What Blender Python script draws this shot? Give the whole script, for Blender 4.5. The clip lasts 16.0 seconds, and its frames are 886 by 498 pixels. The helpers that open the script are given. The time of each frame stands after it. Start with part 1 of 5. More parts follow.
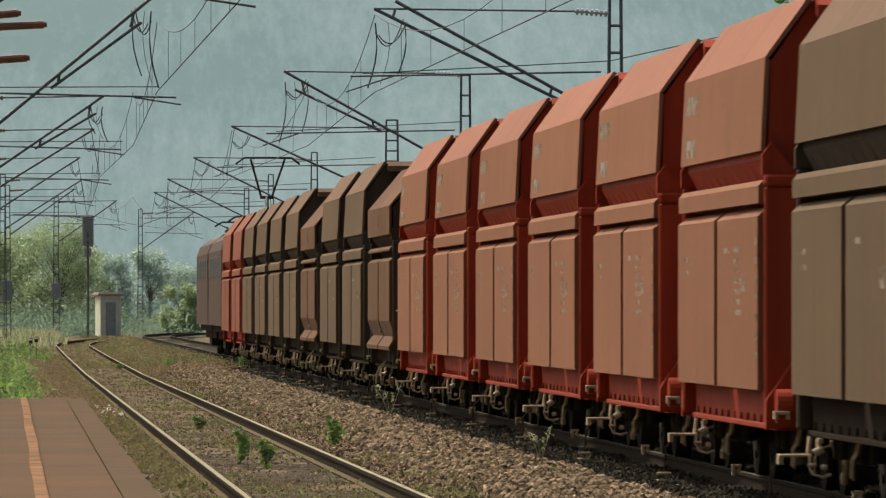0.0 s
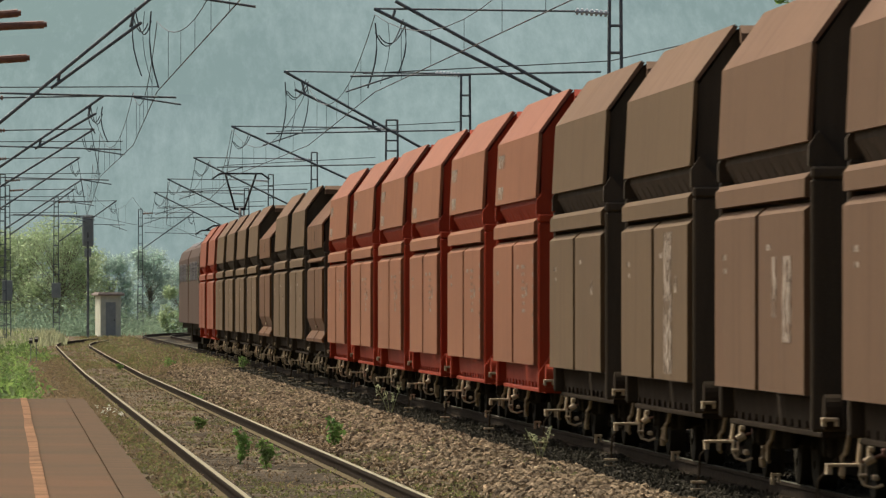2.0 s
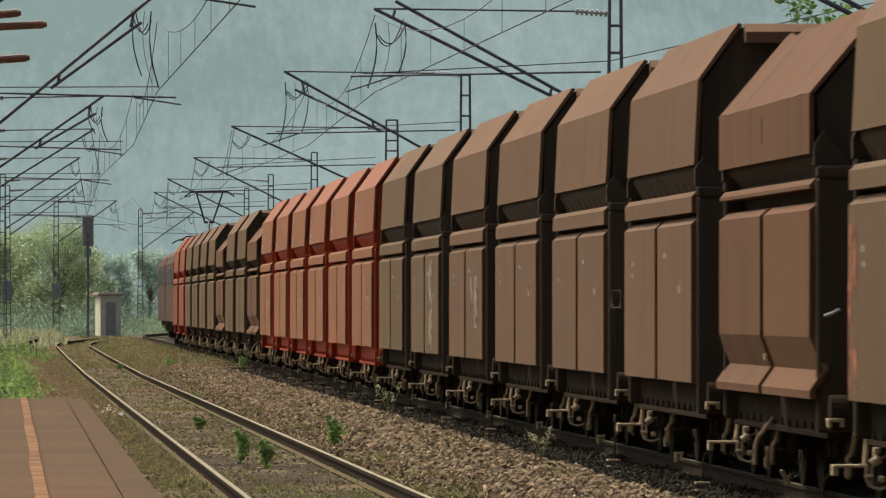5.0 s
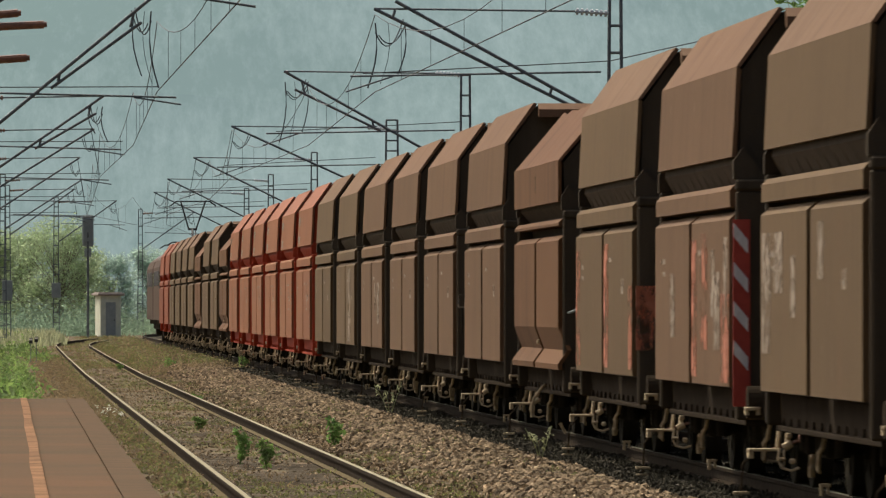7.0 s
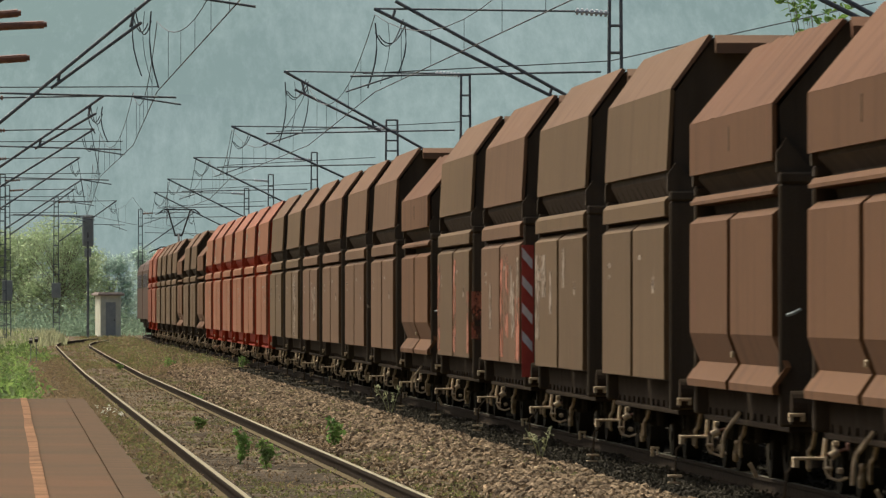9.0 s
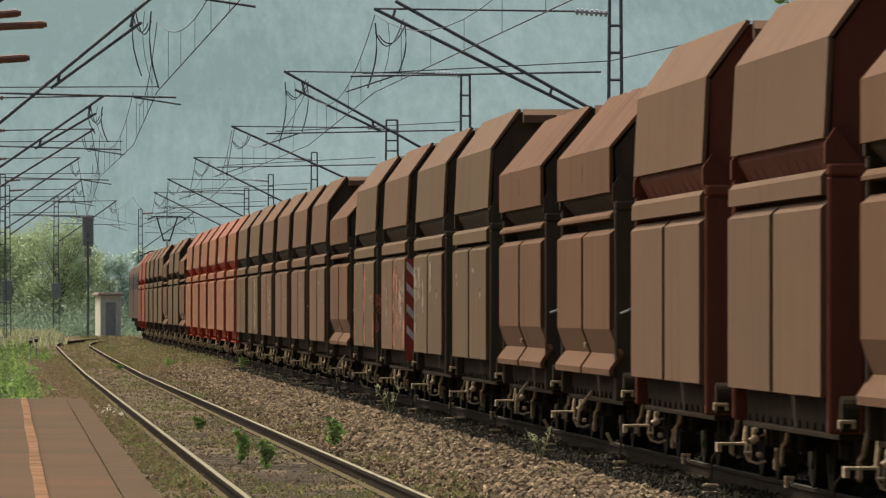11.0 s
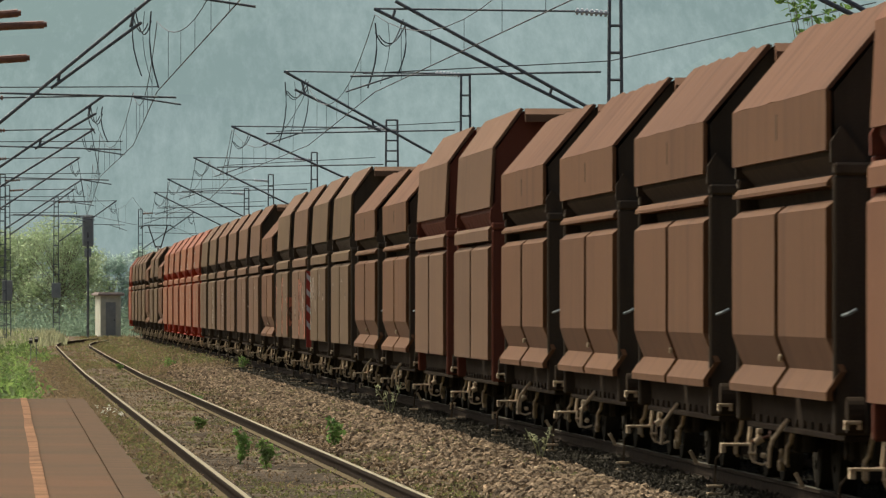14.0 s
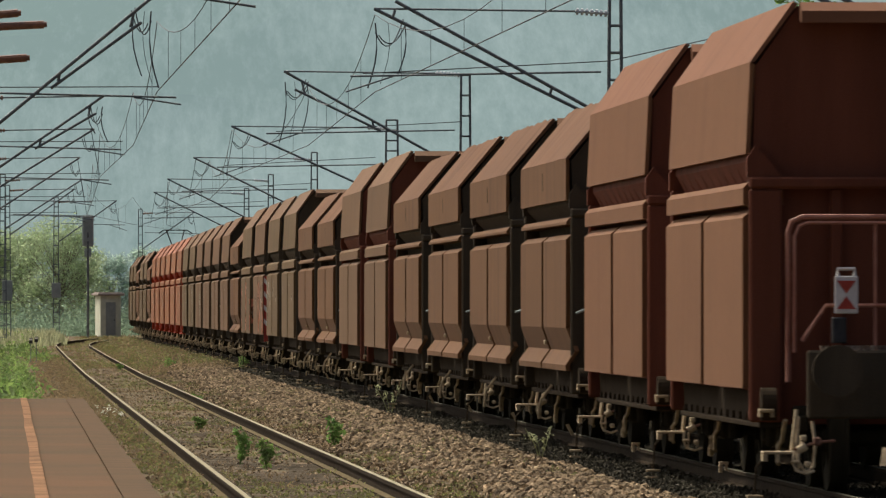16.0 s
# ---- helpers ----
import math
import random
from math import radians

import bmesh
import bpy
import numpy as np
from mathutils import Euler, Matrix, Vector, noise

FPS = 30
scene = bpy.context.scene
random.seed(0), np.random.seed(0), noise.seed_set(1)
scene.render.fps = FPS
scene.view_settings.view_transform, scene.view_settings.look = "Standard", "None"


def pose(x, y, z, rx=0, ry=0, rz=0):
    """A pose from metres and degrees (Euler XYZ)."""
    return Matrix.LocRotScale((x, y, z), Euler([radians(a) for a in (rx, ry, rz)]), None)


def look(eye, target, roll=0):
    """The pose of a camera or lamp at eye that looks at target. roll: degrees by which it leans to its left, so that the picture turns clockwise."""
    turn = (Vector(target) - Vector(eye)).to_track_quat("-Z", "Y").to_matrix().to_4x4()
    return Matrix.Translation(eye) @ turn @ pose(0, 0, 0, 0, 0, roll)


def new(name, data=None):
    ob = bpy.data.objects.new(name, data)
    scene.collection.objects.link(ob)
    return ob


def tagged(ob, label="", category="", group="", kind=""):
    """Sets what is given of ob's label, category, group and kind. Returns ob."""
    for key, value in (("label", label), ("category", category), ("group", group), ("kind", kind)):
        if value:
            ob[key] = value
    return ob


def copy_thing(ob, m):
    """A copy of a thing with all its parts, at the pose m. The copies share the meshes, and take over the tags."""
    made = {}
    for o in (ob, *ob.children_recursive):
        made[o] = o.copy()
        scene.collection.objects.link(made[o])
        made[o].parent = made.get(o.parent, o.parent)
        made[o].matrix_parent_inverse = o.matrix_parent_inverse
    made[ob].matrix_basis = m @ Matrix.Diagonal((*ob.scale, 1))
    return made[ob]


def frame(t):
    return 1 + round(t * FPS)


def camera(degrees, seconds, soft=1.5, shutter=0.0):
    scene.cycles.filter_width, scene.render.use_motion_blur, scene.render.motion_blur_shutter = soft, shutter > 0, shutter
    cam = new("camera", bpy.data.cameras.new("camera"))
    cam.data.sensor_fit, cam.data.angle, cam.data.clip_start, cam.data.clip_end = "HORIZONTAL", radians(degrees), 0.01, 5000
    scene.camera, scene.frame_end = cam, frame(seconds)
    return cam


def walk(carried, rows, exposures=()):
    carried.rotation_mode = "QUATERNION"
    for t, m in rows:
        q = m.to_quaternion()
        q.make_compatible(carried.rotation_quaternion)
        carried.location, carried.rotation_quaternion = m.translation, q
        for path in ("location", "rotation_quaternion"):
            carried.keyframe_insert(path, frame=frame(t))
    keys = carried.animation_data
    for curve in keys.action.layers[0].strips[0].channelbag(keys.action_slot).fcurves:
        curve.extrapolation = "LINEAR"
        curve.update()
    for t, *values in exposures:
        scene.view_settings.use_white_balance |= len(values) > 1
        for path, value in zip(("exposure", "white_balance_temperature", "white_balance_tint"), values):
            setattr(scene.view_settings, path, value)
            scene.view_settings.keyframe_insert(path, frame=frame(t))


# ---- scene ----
# ---- camera: a tripod on the platform, long lens ----
F = 16200.0                     # focal length over the width of 1568
cam = camera(2 * math.degrees(math.atan(784 / F)), 16.0, soft=1.3, shutter=0.5)
CAM_POSE = pose(0, 0, 1.59, 90 + 0.3607, 0, -2.693)
walk(cam, [(0, CAM_POSE), (16, CAM_POSE)])

# ---- world, sun, exposure ----
SUN_AZ, SUN_EL = radians(-38), radians(52)     # to the left of straight ahead
world = bpy.data.worlds.new("hazy_sky")
scene.world = world
world.use_nodes = True
wn = world.node_tree
sky = wn.nodes.new("ShaderNodeTexSky")
sky.sky_type = "NISHITA"
sky.sun_disc = False
sky.sun_elevation, sky.sun_rotation = SUN_EL, SUN_AZ
sky.air_density, sky.dust_density, sky.ozone_density = 0.55, 9.0, 0.6
wn.links.new(sky.outputs[0], wn.nodes["Background"].inputs[0])
wn.nodes["Background"].inputs[1].default_value = 0.12
sun_data = bpy.data.lights.new("sun", "SUN")
sun_data.energy, sun_data.angle, sun_data.color = 2.0, radians(1.5), (1.0, 0.93, 0.80)
sun = new("sun", sun_data)
d = Vector((math.sin(SUN_AZ) * math.cos(SUN_EL), math.cos(SUN_AZ) * math.cos(SUN_EL), math.sin(SUN_EL)))
sun.matrix_world = look(d * 200, (0, 0, 0))
scene.view_settings.exposure = 0.45


# ---- materials ----
def mat(name, c1, c2, scale=4.0, rough=0.8, bump=0.15, metal=0.0, fine=60.0, vary=0.0, streak=False, by_island=False, glow=None, spec=0.3, detail=6, leaf=False, stretch=0.12):
    """Two colours mixed by coarse and fine noise, with fine relief; vary shifts each object a little."""
    m = bpy.data.materials.new(name)
    m.use_nodes = True
    nt = m.node_tree
    b = nt.nodes["Principled BSDF"]
    b.inputs["Roughness"].default_value, b.inputs["Metallic"].default_value = rough, metal
    b.inputs["Specular IOR Level"].default_value = spec
    tc = nt.nodes.new("ShaderNodeTexCoord")
    mp = nt.nodes.new("ShaderNodeMapping")
    nt.links.new(tc.outputs["Object"], mp.inputs[0])
    if streak:
        mp.inputs["Scale"].default_value = (1, 0.15 if stretch > 0.5 else 1, stretch)
    info = nt.nodes.new("ShaderNodeObjectInfo")
    n1 = nt.nodes.new("ShaderNodeTexNoise")
    n1.noise_dimensions = "4D"
    n1.inputs["Scale"].default_value, n1.inputs["Detail"].default_value, n1.inputs["Roughness"].default_value = scale, detail, 0.62
    n2 = nt.nodes.new("ShaderNodeTexNoise")
    n2.inputs["Scale"].default_value, n2.inputs["Detail"].default_value = fine, 4
    nt.links.new(mp.outputs[0], n2.inputs["Vector"]) if streak and stretch > 0.5 else nt.links.new(tc.outputs["Object"], n2.inputs["Vector"])
    nt.links.new(mp.outputs[0], n1.inputs["Vector"])
    seed = nt.nodes.new("ShaderNodeMath")
    seed.operation = "MULTIPLY"
    seed.inputs[1].default_value = 40
    nt.links.new(info.outputs["Random"], seed.inputs[0])
    nt.links.new(seed.outputs[0], n1.inputs["W"])
    ramp = nt.nodes.new("ShaderNodeValToRGB")
    ramp.color_ramp.elements[0].position, ramp.color_ramp.elements[1].position = 0.33, 0.68
    ramp.color_ramp.elements[0].color, ramp.color_ramp.elements[1].color = (*c1, 1), (*c2, 1)
    add = nt.nodes.new("ShaderNodeMath")
    add.operation = "MULTIPLY_ADD"
    add.inputs[1].default_value, add.inputs[2].default_value = 0.25, -0.125
    nt.links.new(n2.outputs["Fac"], add.inputs[0])
    tot = nt.nodes.new("ShaderNodeMath")
    nt.links.new(n1.outputs["Fac"], tot.inputs[0])
    nt.links.new(add.outputs[0], tot.inputs[1])
    nt.links.new(tot.outputs[0], ramp.inputs[0])
    col = ramp.outputs[0]
    if vary:
        hsv = nt.nodes.new("ShaderNodeHueSaturation")
        rnd = info.outputs["Random"]
        if by_island:
            rnd = nt.nodes.new("ShaderNodeNewGeometry").outputs["Random Per Island"]
        mr = nt.nodes.new("ShaderNodeMapRange")
        mr.inputs["To Min"].default_value, mr.inputs["To Max"].default_value = 1 - vary, 1 + vary
        nt.links.new(rnd, mr.inputs["Value"])
        nt.links.new(mr.outputs[0], hsv.inputs["Value"])
        nt.links.new(col, hsv.inputs["Color"])
        col = hsv.outputs[0]
    nt.links.new(col, b.inputs["Base Color"])
    if bump:
        bp = nt.nodes.new("ShaderNodeBump")
        bp.inputs["Strength"].default_value, bp.inputs["Distance"].default_value = bump, 0.01
        nt.links.new(n2.outputs["Fac"], bp.inputs["Height"])
        nt.links.new(bp.outputs[0], b.inputs["Normal"])
    if leaf:
        out = nt.nodes["Material Output"]
        tr = nt.nodes.new("ShaderNodeBsdfTranslucent")
        nt.links.new(col, tr.inputs["Color"])
        ms = nt.nodes.new("ShaderNodeMixShader")
        ms.inputs[0].default_value = 0.5 if leaf is True else leaf
        nt.links.new(b.outputs[0], ms.inputs[1])
        nt.links.new(tr.outputs[0], ms.inputs[2])
        nt.links.new(ms.outputs[0], out.inputs["Surface"])
    if glow:
        b.inputs["Emission Color"].default_value = (*glow[0], 1)
        b.inputs["Emission Strength"].default_value = glow[1]
    return m


def panel_mat(name, c, rust=0.25, grime=0.5, rough=0.78):
    """Sheet steel paint under dust: broad fading, rain streaks, rust blotches and pale scuffs."""
    m = mat(name, tuple(k * 0.90 for k in c), tuple(k * 1.06 for k in c), 0.8, rough, 0.05, detail=3, stretch=0.8, fine=18, vary=0.05, streak=True, spec=0.1)
    nt = m.node_tree
    b = nt.nodes["Principled BSDF"]
    col = b.inputs["Base Color"].links[0].from_socket
    tc = nt.nodes["Texture Coordinate"]
    seed = next(n for n in nt.nodes if n.bl_idname == "ShaderNodeMath" and n.operation == "MULTIPLY").outputs[0]
    dark = tuple(k * f for k, f in zip(c, (0.50, 0.46, 0.44)))
    pale = tuple(min(0.8, k * f + 0.05) for k, f in zip(c, (1.25, 1.3, 1.35)))
    layers = (((1, 1.6, 0.22), 1.0, 5, 0.50, 0.72, dark, grime),
              ((1, 2.6, 0.4), 1.0, 4, 0.58, 0.76, dark, grime * 0.5),
              ((1, 0.7, 1.2), 1.3, 9, 0.57, 0.70, (0.13, 0.058, 0.028), rust),
              ((1, 2.2, 1.0), 2.4, 6, 0.66, 0.71, pale, 0.35))
    for sc, freq, det, lo, hi, tint, amount in layers:
        mp = nt.nodes.new("ShaderNodeMapping")
        mp.inputs["Scale"].default_value = sc
        nt.links.new(tc.outputs["Object"], mp.inputs[0])
        n = nt.nodes.new("ShaderNodeTexNoise")
        n.noise_dimensions = "4D"
        n.inputs["Scale"].default_value, n.inputs["Detail"].default_value, n.inputs["Roughness"].default_value = freq, det, 0.6
        nt.links.new(mp.outputs[0], n.inputs["Vector"])
        nt.links.new(seed, n.inputs["W"])
        mr = nt.nodes.new("ShaderNodeMapRange")
        mr.inputs["From Min"].default_value, mr.inputs["From Max"].default_value = lo, hi
        mr.inputs["To Max"].default_value = amount
        nt.links.new(n.outputs["Fac"], mr.inputs["Value"])
        mx = nt.nodes.new("ShaderNodeMix")
        mx.data_type = "RGBA"
        mx.inputs[7].default_value = (*tint, 1)
        nt.links.new(mr.outputs[0], mx.inputs[0])
        nt.links.new(col, mx.inputs[6])
        col = mx.outputs[2]
    nt.links.new(col, b.inputs["Base Color"])
    return m


M_RED_FRAME = mat("red_frame_paint", (0.245, 0.032, 0.012), (0.325, 0.052, 0.02), 2.5, 0.65, 0.1, vary=0.08, streak=True, spec=0.06)
M_RED_PANEL = panel_mat("dusty_salmon_panel", (0.2302, 0.0997, 0.0472), 0.12, 0.22, 0.78)
M_BRIGHT_PANEL = panel_mat("bright_red_panel", (0.2142, 0.0687, 0.0326), 0.1, 0.15, 0.7)
M_DARK_FRAME = mat("soot_brown_frame", (0.044, 0.035, 0.022), (0.074, 0.058, 0.037), 3.0, 0.8, 0.15, vary=0.12, streak=True, spec=0.06)
M_GREY_PANEL = panel_mat("dusty_beige_panel", (0.1159, 0.0756, 0.0356), 0.15, 0.3, 0.78)
M_TAN_PANEL = panel_mat("dusty_tan_panel", (0.1283, 0.0753, 0.0377), 0.15, 0.3, 0.78)
M_TAN_ROOF = panel_mat("tan_roof_panel", (0.1544, 0.0914, 0.0522), 0.12, 0.4, 0.85)
M_RUST_FRAME = mat("oxide_red_frame", (0.1, 0.034, 0.019), (0.15, 0.052, 0.029), 2.0, 0.75, 0.12, vary=0.1, streak=True, spec=0.06)
M_RUST_PANEL = panel_mat("oxide_brown_panel", (0.1561, 0.075, 0.0346), 0.15, 0.22, 0.78)
M_LOW_PANEL = panel_mat("stained_brown_panel", (0.1191, 0.0597, 0.0241), 0.4, 0.55, 0.78)
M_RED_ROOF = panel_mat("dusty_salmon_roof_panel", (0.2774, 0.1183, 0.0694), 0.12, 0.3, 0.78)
M_GREY_ROOF = panel_mat("beige_roof_panel", (0.1538, 0.0961, 0.0564), 0.12, 0.4, 0.85)
M_RUST_ROOF = panel_mat("brown_roof_panel", (0.1757, 0.0844, 0.0466), 0.12, 0.35, 0.85)
M_LOW_ROOF = panel_mat("stained_roof_panel", (0.1345, 0.0697, 0.0356), 0.4, 0.7, 0.85)
# Grey paint lightened so distance haze on signal and boxes is in the colour.
M_GREY_BOX = mat("haze_lightened_grey_sheet", (0.19, 0.23, 0.22), (0.25, 0.29, 0.28), 4, 0.7, 0.05)
M_UNDER = mat("grimy_underframe", (0.026, 0.022, 0.014), (0.045, 0.038, 0.024), 5, 0.9, 0.2, spec=0.02)
M_WHEEL = mat("worn_wheel_steel", (0.025, 0.022, 0.014), (0.045, 0.039, 0.026), 8, 0.85, 0.1, spec=0.02)
# Dusty gear, its colour raised to carry the sunlight it lies out of.
M_GEAR = mat("dusty_sunlit_gear", (0.26, 0.195, 0.105), (0.5, 0.4, 0.24), 11, 0.75, 0.15)
M_RAILING = mat("worn_red_tube", (0.24, 0.09, 0.055), (0.34, 0.16, 0.11), 9, 0.6, 0.1)
M_GEAR_RED = mat("rusty_gear", (0.11, 0.05, 0.03), (0.19, 0.09, 0.055), 9, 0.75, 0.15)
M_WHITE = mat("weathered_white_paint", (0.48, 0.45, 0.41), (0.62, 0.6, 0.56), 10, 0.6, 0.05)
M_MARK = mat("faded_white_marking", (0.25, 0.2, 0.14), (0.33, 0.265, 0.19), 5, 0.75, 0.05)
M_ORANGE = mat("flaked_orange_paint", (0.33, 0.1, 0.045), (0.4, 0.15, 0.08), 9, 0.7, 0.05)
M_SIGNRED = mat("signal_red_paint", (0.28, 0.035, 0.02), (0.35, 0.05, 0.03), 10, 0.6, 0.03)
M_BLACK = mat("black_paint", (0.012, 0.012, 0.012), (0.03, 0.03, 0.03), 10, 0.6, 0.05)
M_LOCO = mat("faded_red_loco_paint", (0.062, 0.04, 0.027), (0.09, 0.058, 0.04), 1.5, 0.6, 0.05, streak=True, spec=0.06)
M_LOCO_ROOF = mat("grey_loco_roof", (0.06, 0.06, 0.06), (0.11, 0.11, 0.11), 3, 0.7, 0.1)
M_GLASS = mat("dark_window_glass", (0.015, 0.018, 0.02), (0.03, 0.035, 0.04), 3, 0.08, 0.0, spec=0.6)
M_STEEL = mat("galvanised_mast_steel", (0.075, 0.09, 0.095), (0.14, 0.16, 0.165), 6, 0.7, 0.1)
M_WIRE = mat("tarnished_copper_wire", (0.04, 0.05, 0.052), (0.07, 0.08, 0.085), 10, 0.7, 0.0)
M_INSUL = mat("brown_porcelain", (0.13, 0.06, 0.035), (0.2, 0.1, 0.06), 8, 0.35, 0.0)
M_INSUL_W = mat("grey_white_porcelain", (0.36, 0.40, 0.41), (0.50, 0.54, 0.55), 8, 0.35, 0.0)
# Rusty side darkened for the head's shade; the foot colour below is painted sunlit.
M_RAIL = mat("shaded_rusty_rail_side", (0.018, 0.014, 0.009), (0.042, 0.031, 0.019), 14, 0.9, 0.2, spec=0.03)
M_RAILTOP = mat("polished_rail_head", (0.21, 0.19, 0.11), (0.3, 0.27, 0.16), 20, 0.7, 0.03, spec=0.1)
M_RAILFOOT = mat("lit_ochre_rail_foot", (0.085, 0.068, 0.035), (0.14, 0.112, 0.06), 9, 0.9, 0.2, spec=0.03)
# Darker copy of the rail head, with the train's shade in its colour.
M_SHADED_HEAD = mat("shaded_rail_head", (0.045, 0.045, 0.03), (0.09, 0.085, 0.055), 5, 0.7, 0.03, spec=0.1)
M_SLEEPER = mat("weathered_sleeper", (0.07, 0.058, 0.038), (0.13, 0.105, 0.07), 6, 0.95, 0.3, vary=0.2, spec=0.05)
M_CONCRETE = mat("grimy_concrete_sleeper", (0.10, 0.09, 0.068), (0.17, 0.152, 0.115), 5, 0.9, 0.3, vary=0.25, spec=0.05)
M_SOOT = mat("soot_black_steel", (0.024, 0.018, 0.011), (0.04, 0.03, 0.019), 4, 0.9, 0.1, spec=0.02)
M_BALLAST = mat("ballast_stone", (0.052, 0.04, 0.023), (0.36, 0.272, 0.165), 12, 0.95, 0.3, fine=90, vary=0.65, by_island=True, spec=0.1)
# Soot and the train's shade are both put into this stone colour.
M_DARK_BALLAST = mat("sooty_shaded_ballast_stone", (0.026, 0.024, 0.016), (0.055, 0.05, 0.033), 12, 0.95, 0.3, fine=90, vary=0.5, by_island=True, spec=0.05)
M_PLATFORM = mat("platform_asphalt", (0.08, 0.066, 0.042), (0.14, 0.082, 0.047), 0.22, 0.95, 0.3, fine=80, spec=0.03)
M_KERB = mat("platform_edge_concrete", (0.084, 0.064, 0.04), (0.125, 0.08, 0.047), 2.2, 0.95, 0.3, fine=60, spec=0.03)
M_LINE = mat("worn_orange_line", (0.12, 0.075, 0.042), (0.3, 0.165, 0.085), 1.6, 0.9, 0.15, spec=0.03)
M_HOUSE = mat("grey_render_wall", (0.5, 0.53, 0.4), (0.62, 0.64, 0.5), 3, 0.85, 0.1)
M_HOUSE_ROOF = mat("flat_concrete_roof", (0.25, 0.21, 0.18), (0.34, 0.29, 0.25), 4, 0.85, 0.1)
M_DOOR = mat("grey_steel_door", (0.24, 0.27, 0.25), (0.31, 0.34, 0.31), 4, 0.6, 0.05)
M_LEAF = mat("fresh_green_leaf", (0.11, 0.19, 0.045), (0.20, 0.29, 0.085), 3, 0.7, 0.05, vary=0.45, by_island=True, leaf=True)
M_LEAF_DARK = mat("dark_green_leaf", (0.08, 0.17, 0.035), (0.16, 0.27, 0.07), 3, 0.7, 0.05, vary=0.4, by_island=True, leaf=True)
M_LEAF_OLIVE = mat("olive_weed_leaf", (0.115, 0.125, 0.045), (0.19, 0.195, 0.068), 3, 0.8, 0.05, vary=0.35, by_island=True, leaf=True)
M_LEAF_DRY = mat("dry_weed_leaf", (0.15, 0.112, 0.058), (0.225, 0.17, 0.092), 3, 0.8, 0.05, vary=0.35, by_island=True, leaf=True)
M_LEAF_PALE = mat("pale_grass_blade", (0.26, 0.29, 0.15), (0.42, 0.43, 0.26), 3, 0.8, 0.05, vary=0.3, by_island=True, leaf=True)
# Both tree leaf colours are paled for haze, the further one bluer.
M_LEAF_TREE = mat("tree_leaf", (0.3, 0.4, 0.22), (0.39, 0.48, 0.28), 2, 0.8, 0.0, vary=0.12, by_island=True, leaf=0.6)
M_LEAF_HAZED = mat("haze_tinted_tree_leaf", (0.36, 0.48, 0.40), (0.43, 0.55, 0.46), 2, 0.8, 0.0, vary=0.1, by_island=True, leaf=0.6)
M_LEAF_MID = mat("undergrowth_leaf", (0.17, 0.25, 0.17), (0.22, 0.31, 0.20), 2, 0.8, 0.0, vary=0.1, by_island=True, leaf=True)
M_BARK = mat("grey_bark", (0.14, 0.13, 0.10), (0.22, 0.20, 0.16), 6, 0.9, 0.4)


def flaking(m, scale, lo, hi, stretch=(1, 0.5, 0.5)):
    """Lets the sheet below show where the paint has flaked away."""
    nt = m.node_tree
    out = nt.nodes["Material Output"]
    tc = nt.nodes["Texture Coordinate"]
    mp = nt.nodes.new("ShaderNodeMapping")
    mp.inputs["Scale"].default_value = stretch
    nt.links.new(tc.outputs["Object"], mp.inputs[0])
    n = nt.nodes.new("ShaderNodeTexNoise")
    n.inputs["Scale"].default_value, n.inputs["Detail"].default_value, n.inputs["Roughness"].default_value = scale, 6, 0.65
    nt.links.new(mp.outputs[0], n.inputs["Vector"])
    mr = nt.nodes.new("ShaderNodeMapRange")
    mr.inputs["From Min"].default_value, mr.inputs["From Max"].default_value = lo, hi
    nt.links.new(n.outputs["Fac"], mr.inputs["Value"])
    clear = nt.nodes.new("ShaderNodeBsdfTransparent")
    ms = nt.nodes.new("ShaderNodeMixShader")
    nt.links.new(mr.outputs[0], ms.inputs[0])
    nt.links.new(clear.outputs[0], ms.inputs[1])
    nt.links.new(nt.nodes["Principled BSDF"].outputs[0], ms.inputs[2])
    nt.links.new(ms.outputs[0], out.inputs["Surface"])


flaking(M_ORANGE, 6, 0.42, 0.58)
flaking(M_MARK, 12, 0.36, 0.60)

# ---- mesh helpers ----
def box(bm, x0, x1, y0, y1, z0, z1, bev=0.0):
    r = bmesh.ops.create_cube(bm, size=1)
    bmesh.ops.transform(bm, matrix=Matrix.LocRotScale(((x0 + x1) / 2, (y0 + y1) / 2, (z0 + z1) / 2), None, (abs(x1 - x0), abs(y1 - y0), abs(z1 - z0))), verts=r["verts"])
    if bev:
        edges = list({e for v in r["verts"] for e in v.link_edges})
        bmesh.ops.bevel(bm, geom=edges, offset=bev, segments=1, affect="EDGES")


def prism(bm, prof, y0, y1):
    """A closed profile of (x, z), drawn out along y."""
    a = [bm.verts.new((x, y0, z)) for x, z in prof]
    b = [bm.verts.new((x, y1, z)) for x, z in prof]
    n = len(prof)
    for i in range(n):
        bm.faces.new((a[i], a[(i + 1) % n], b[(i + 1) % n], b[i]))
    bm.faces.new(a[::-1])
    bm.faces.new(b)


def tube(bm, p, q, r, n=6, r2=None):
    p, q = Vector(p), Vector(q)
    dv = q - p
    if dv.length < 1e-6:
        return
    m = Matrix.Translation((p + q) / 2) @ dv.to_track_quat("Z", "Y").to_matrix().to_4x4()
    bmesh.ops.create_cone(bm, cap_ends=True, segments=n, radius1=r, radius2=r if r2 is None else r2, depth=dv.length, matrix=m)


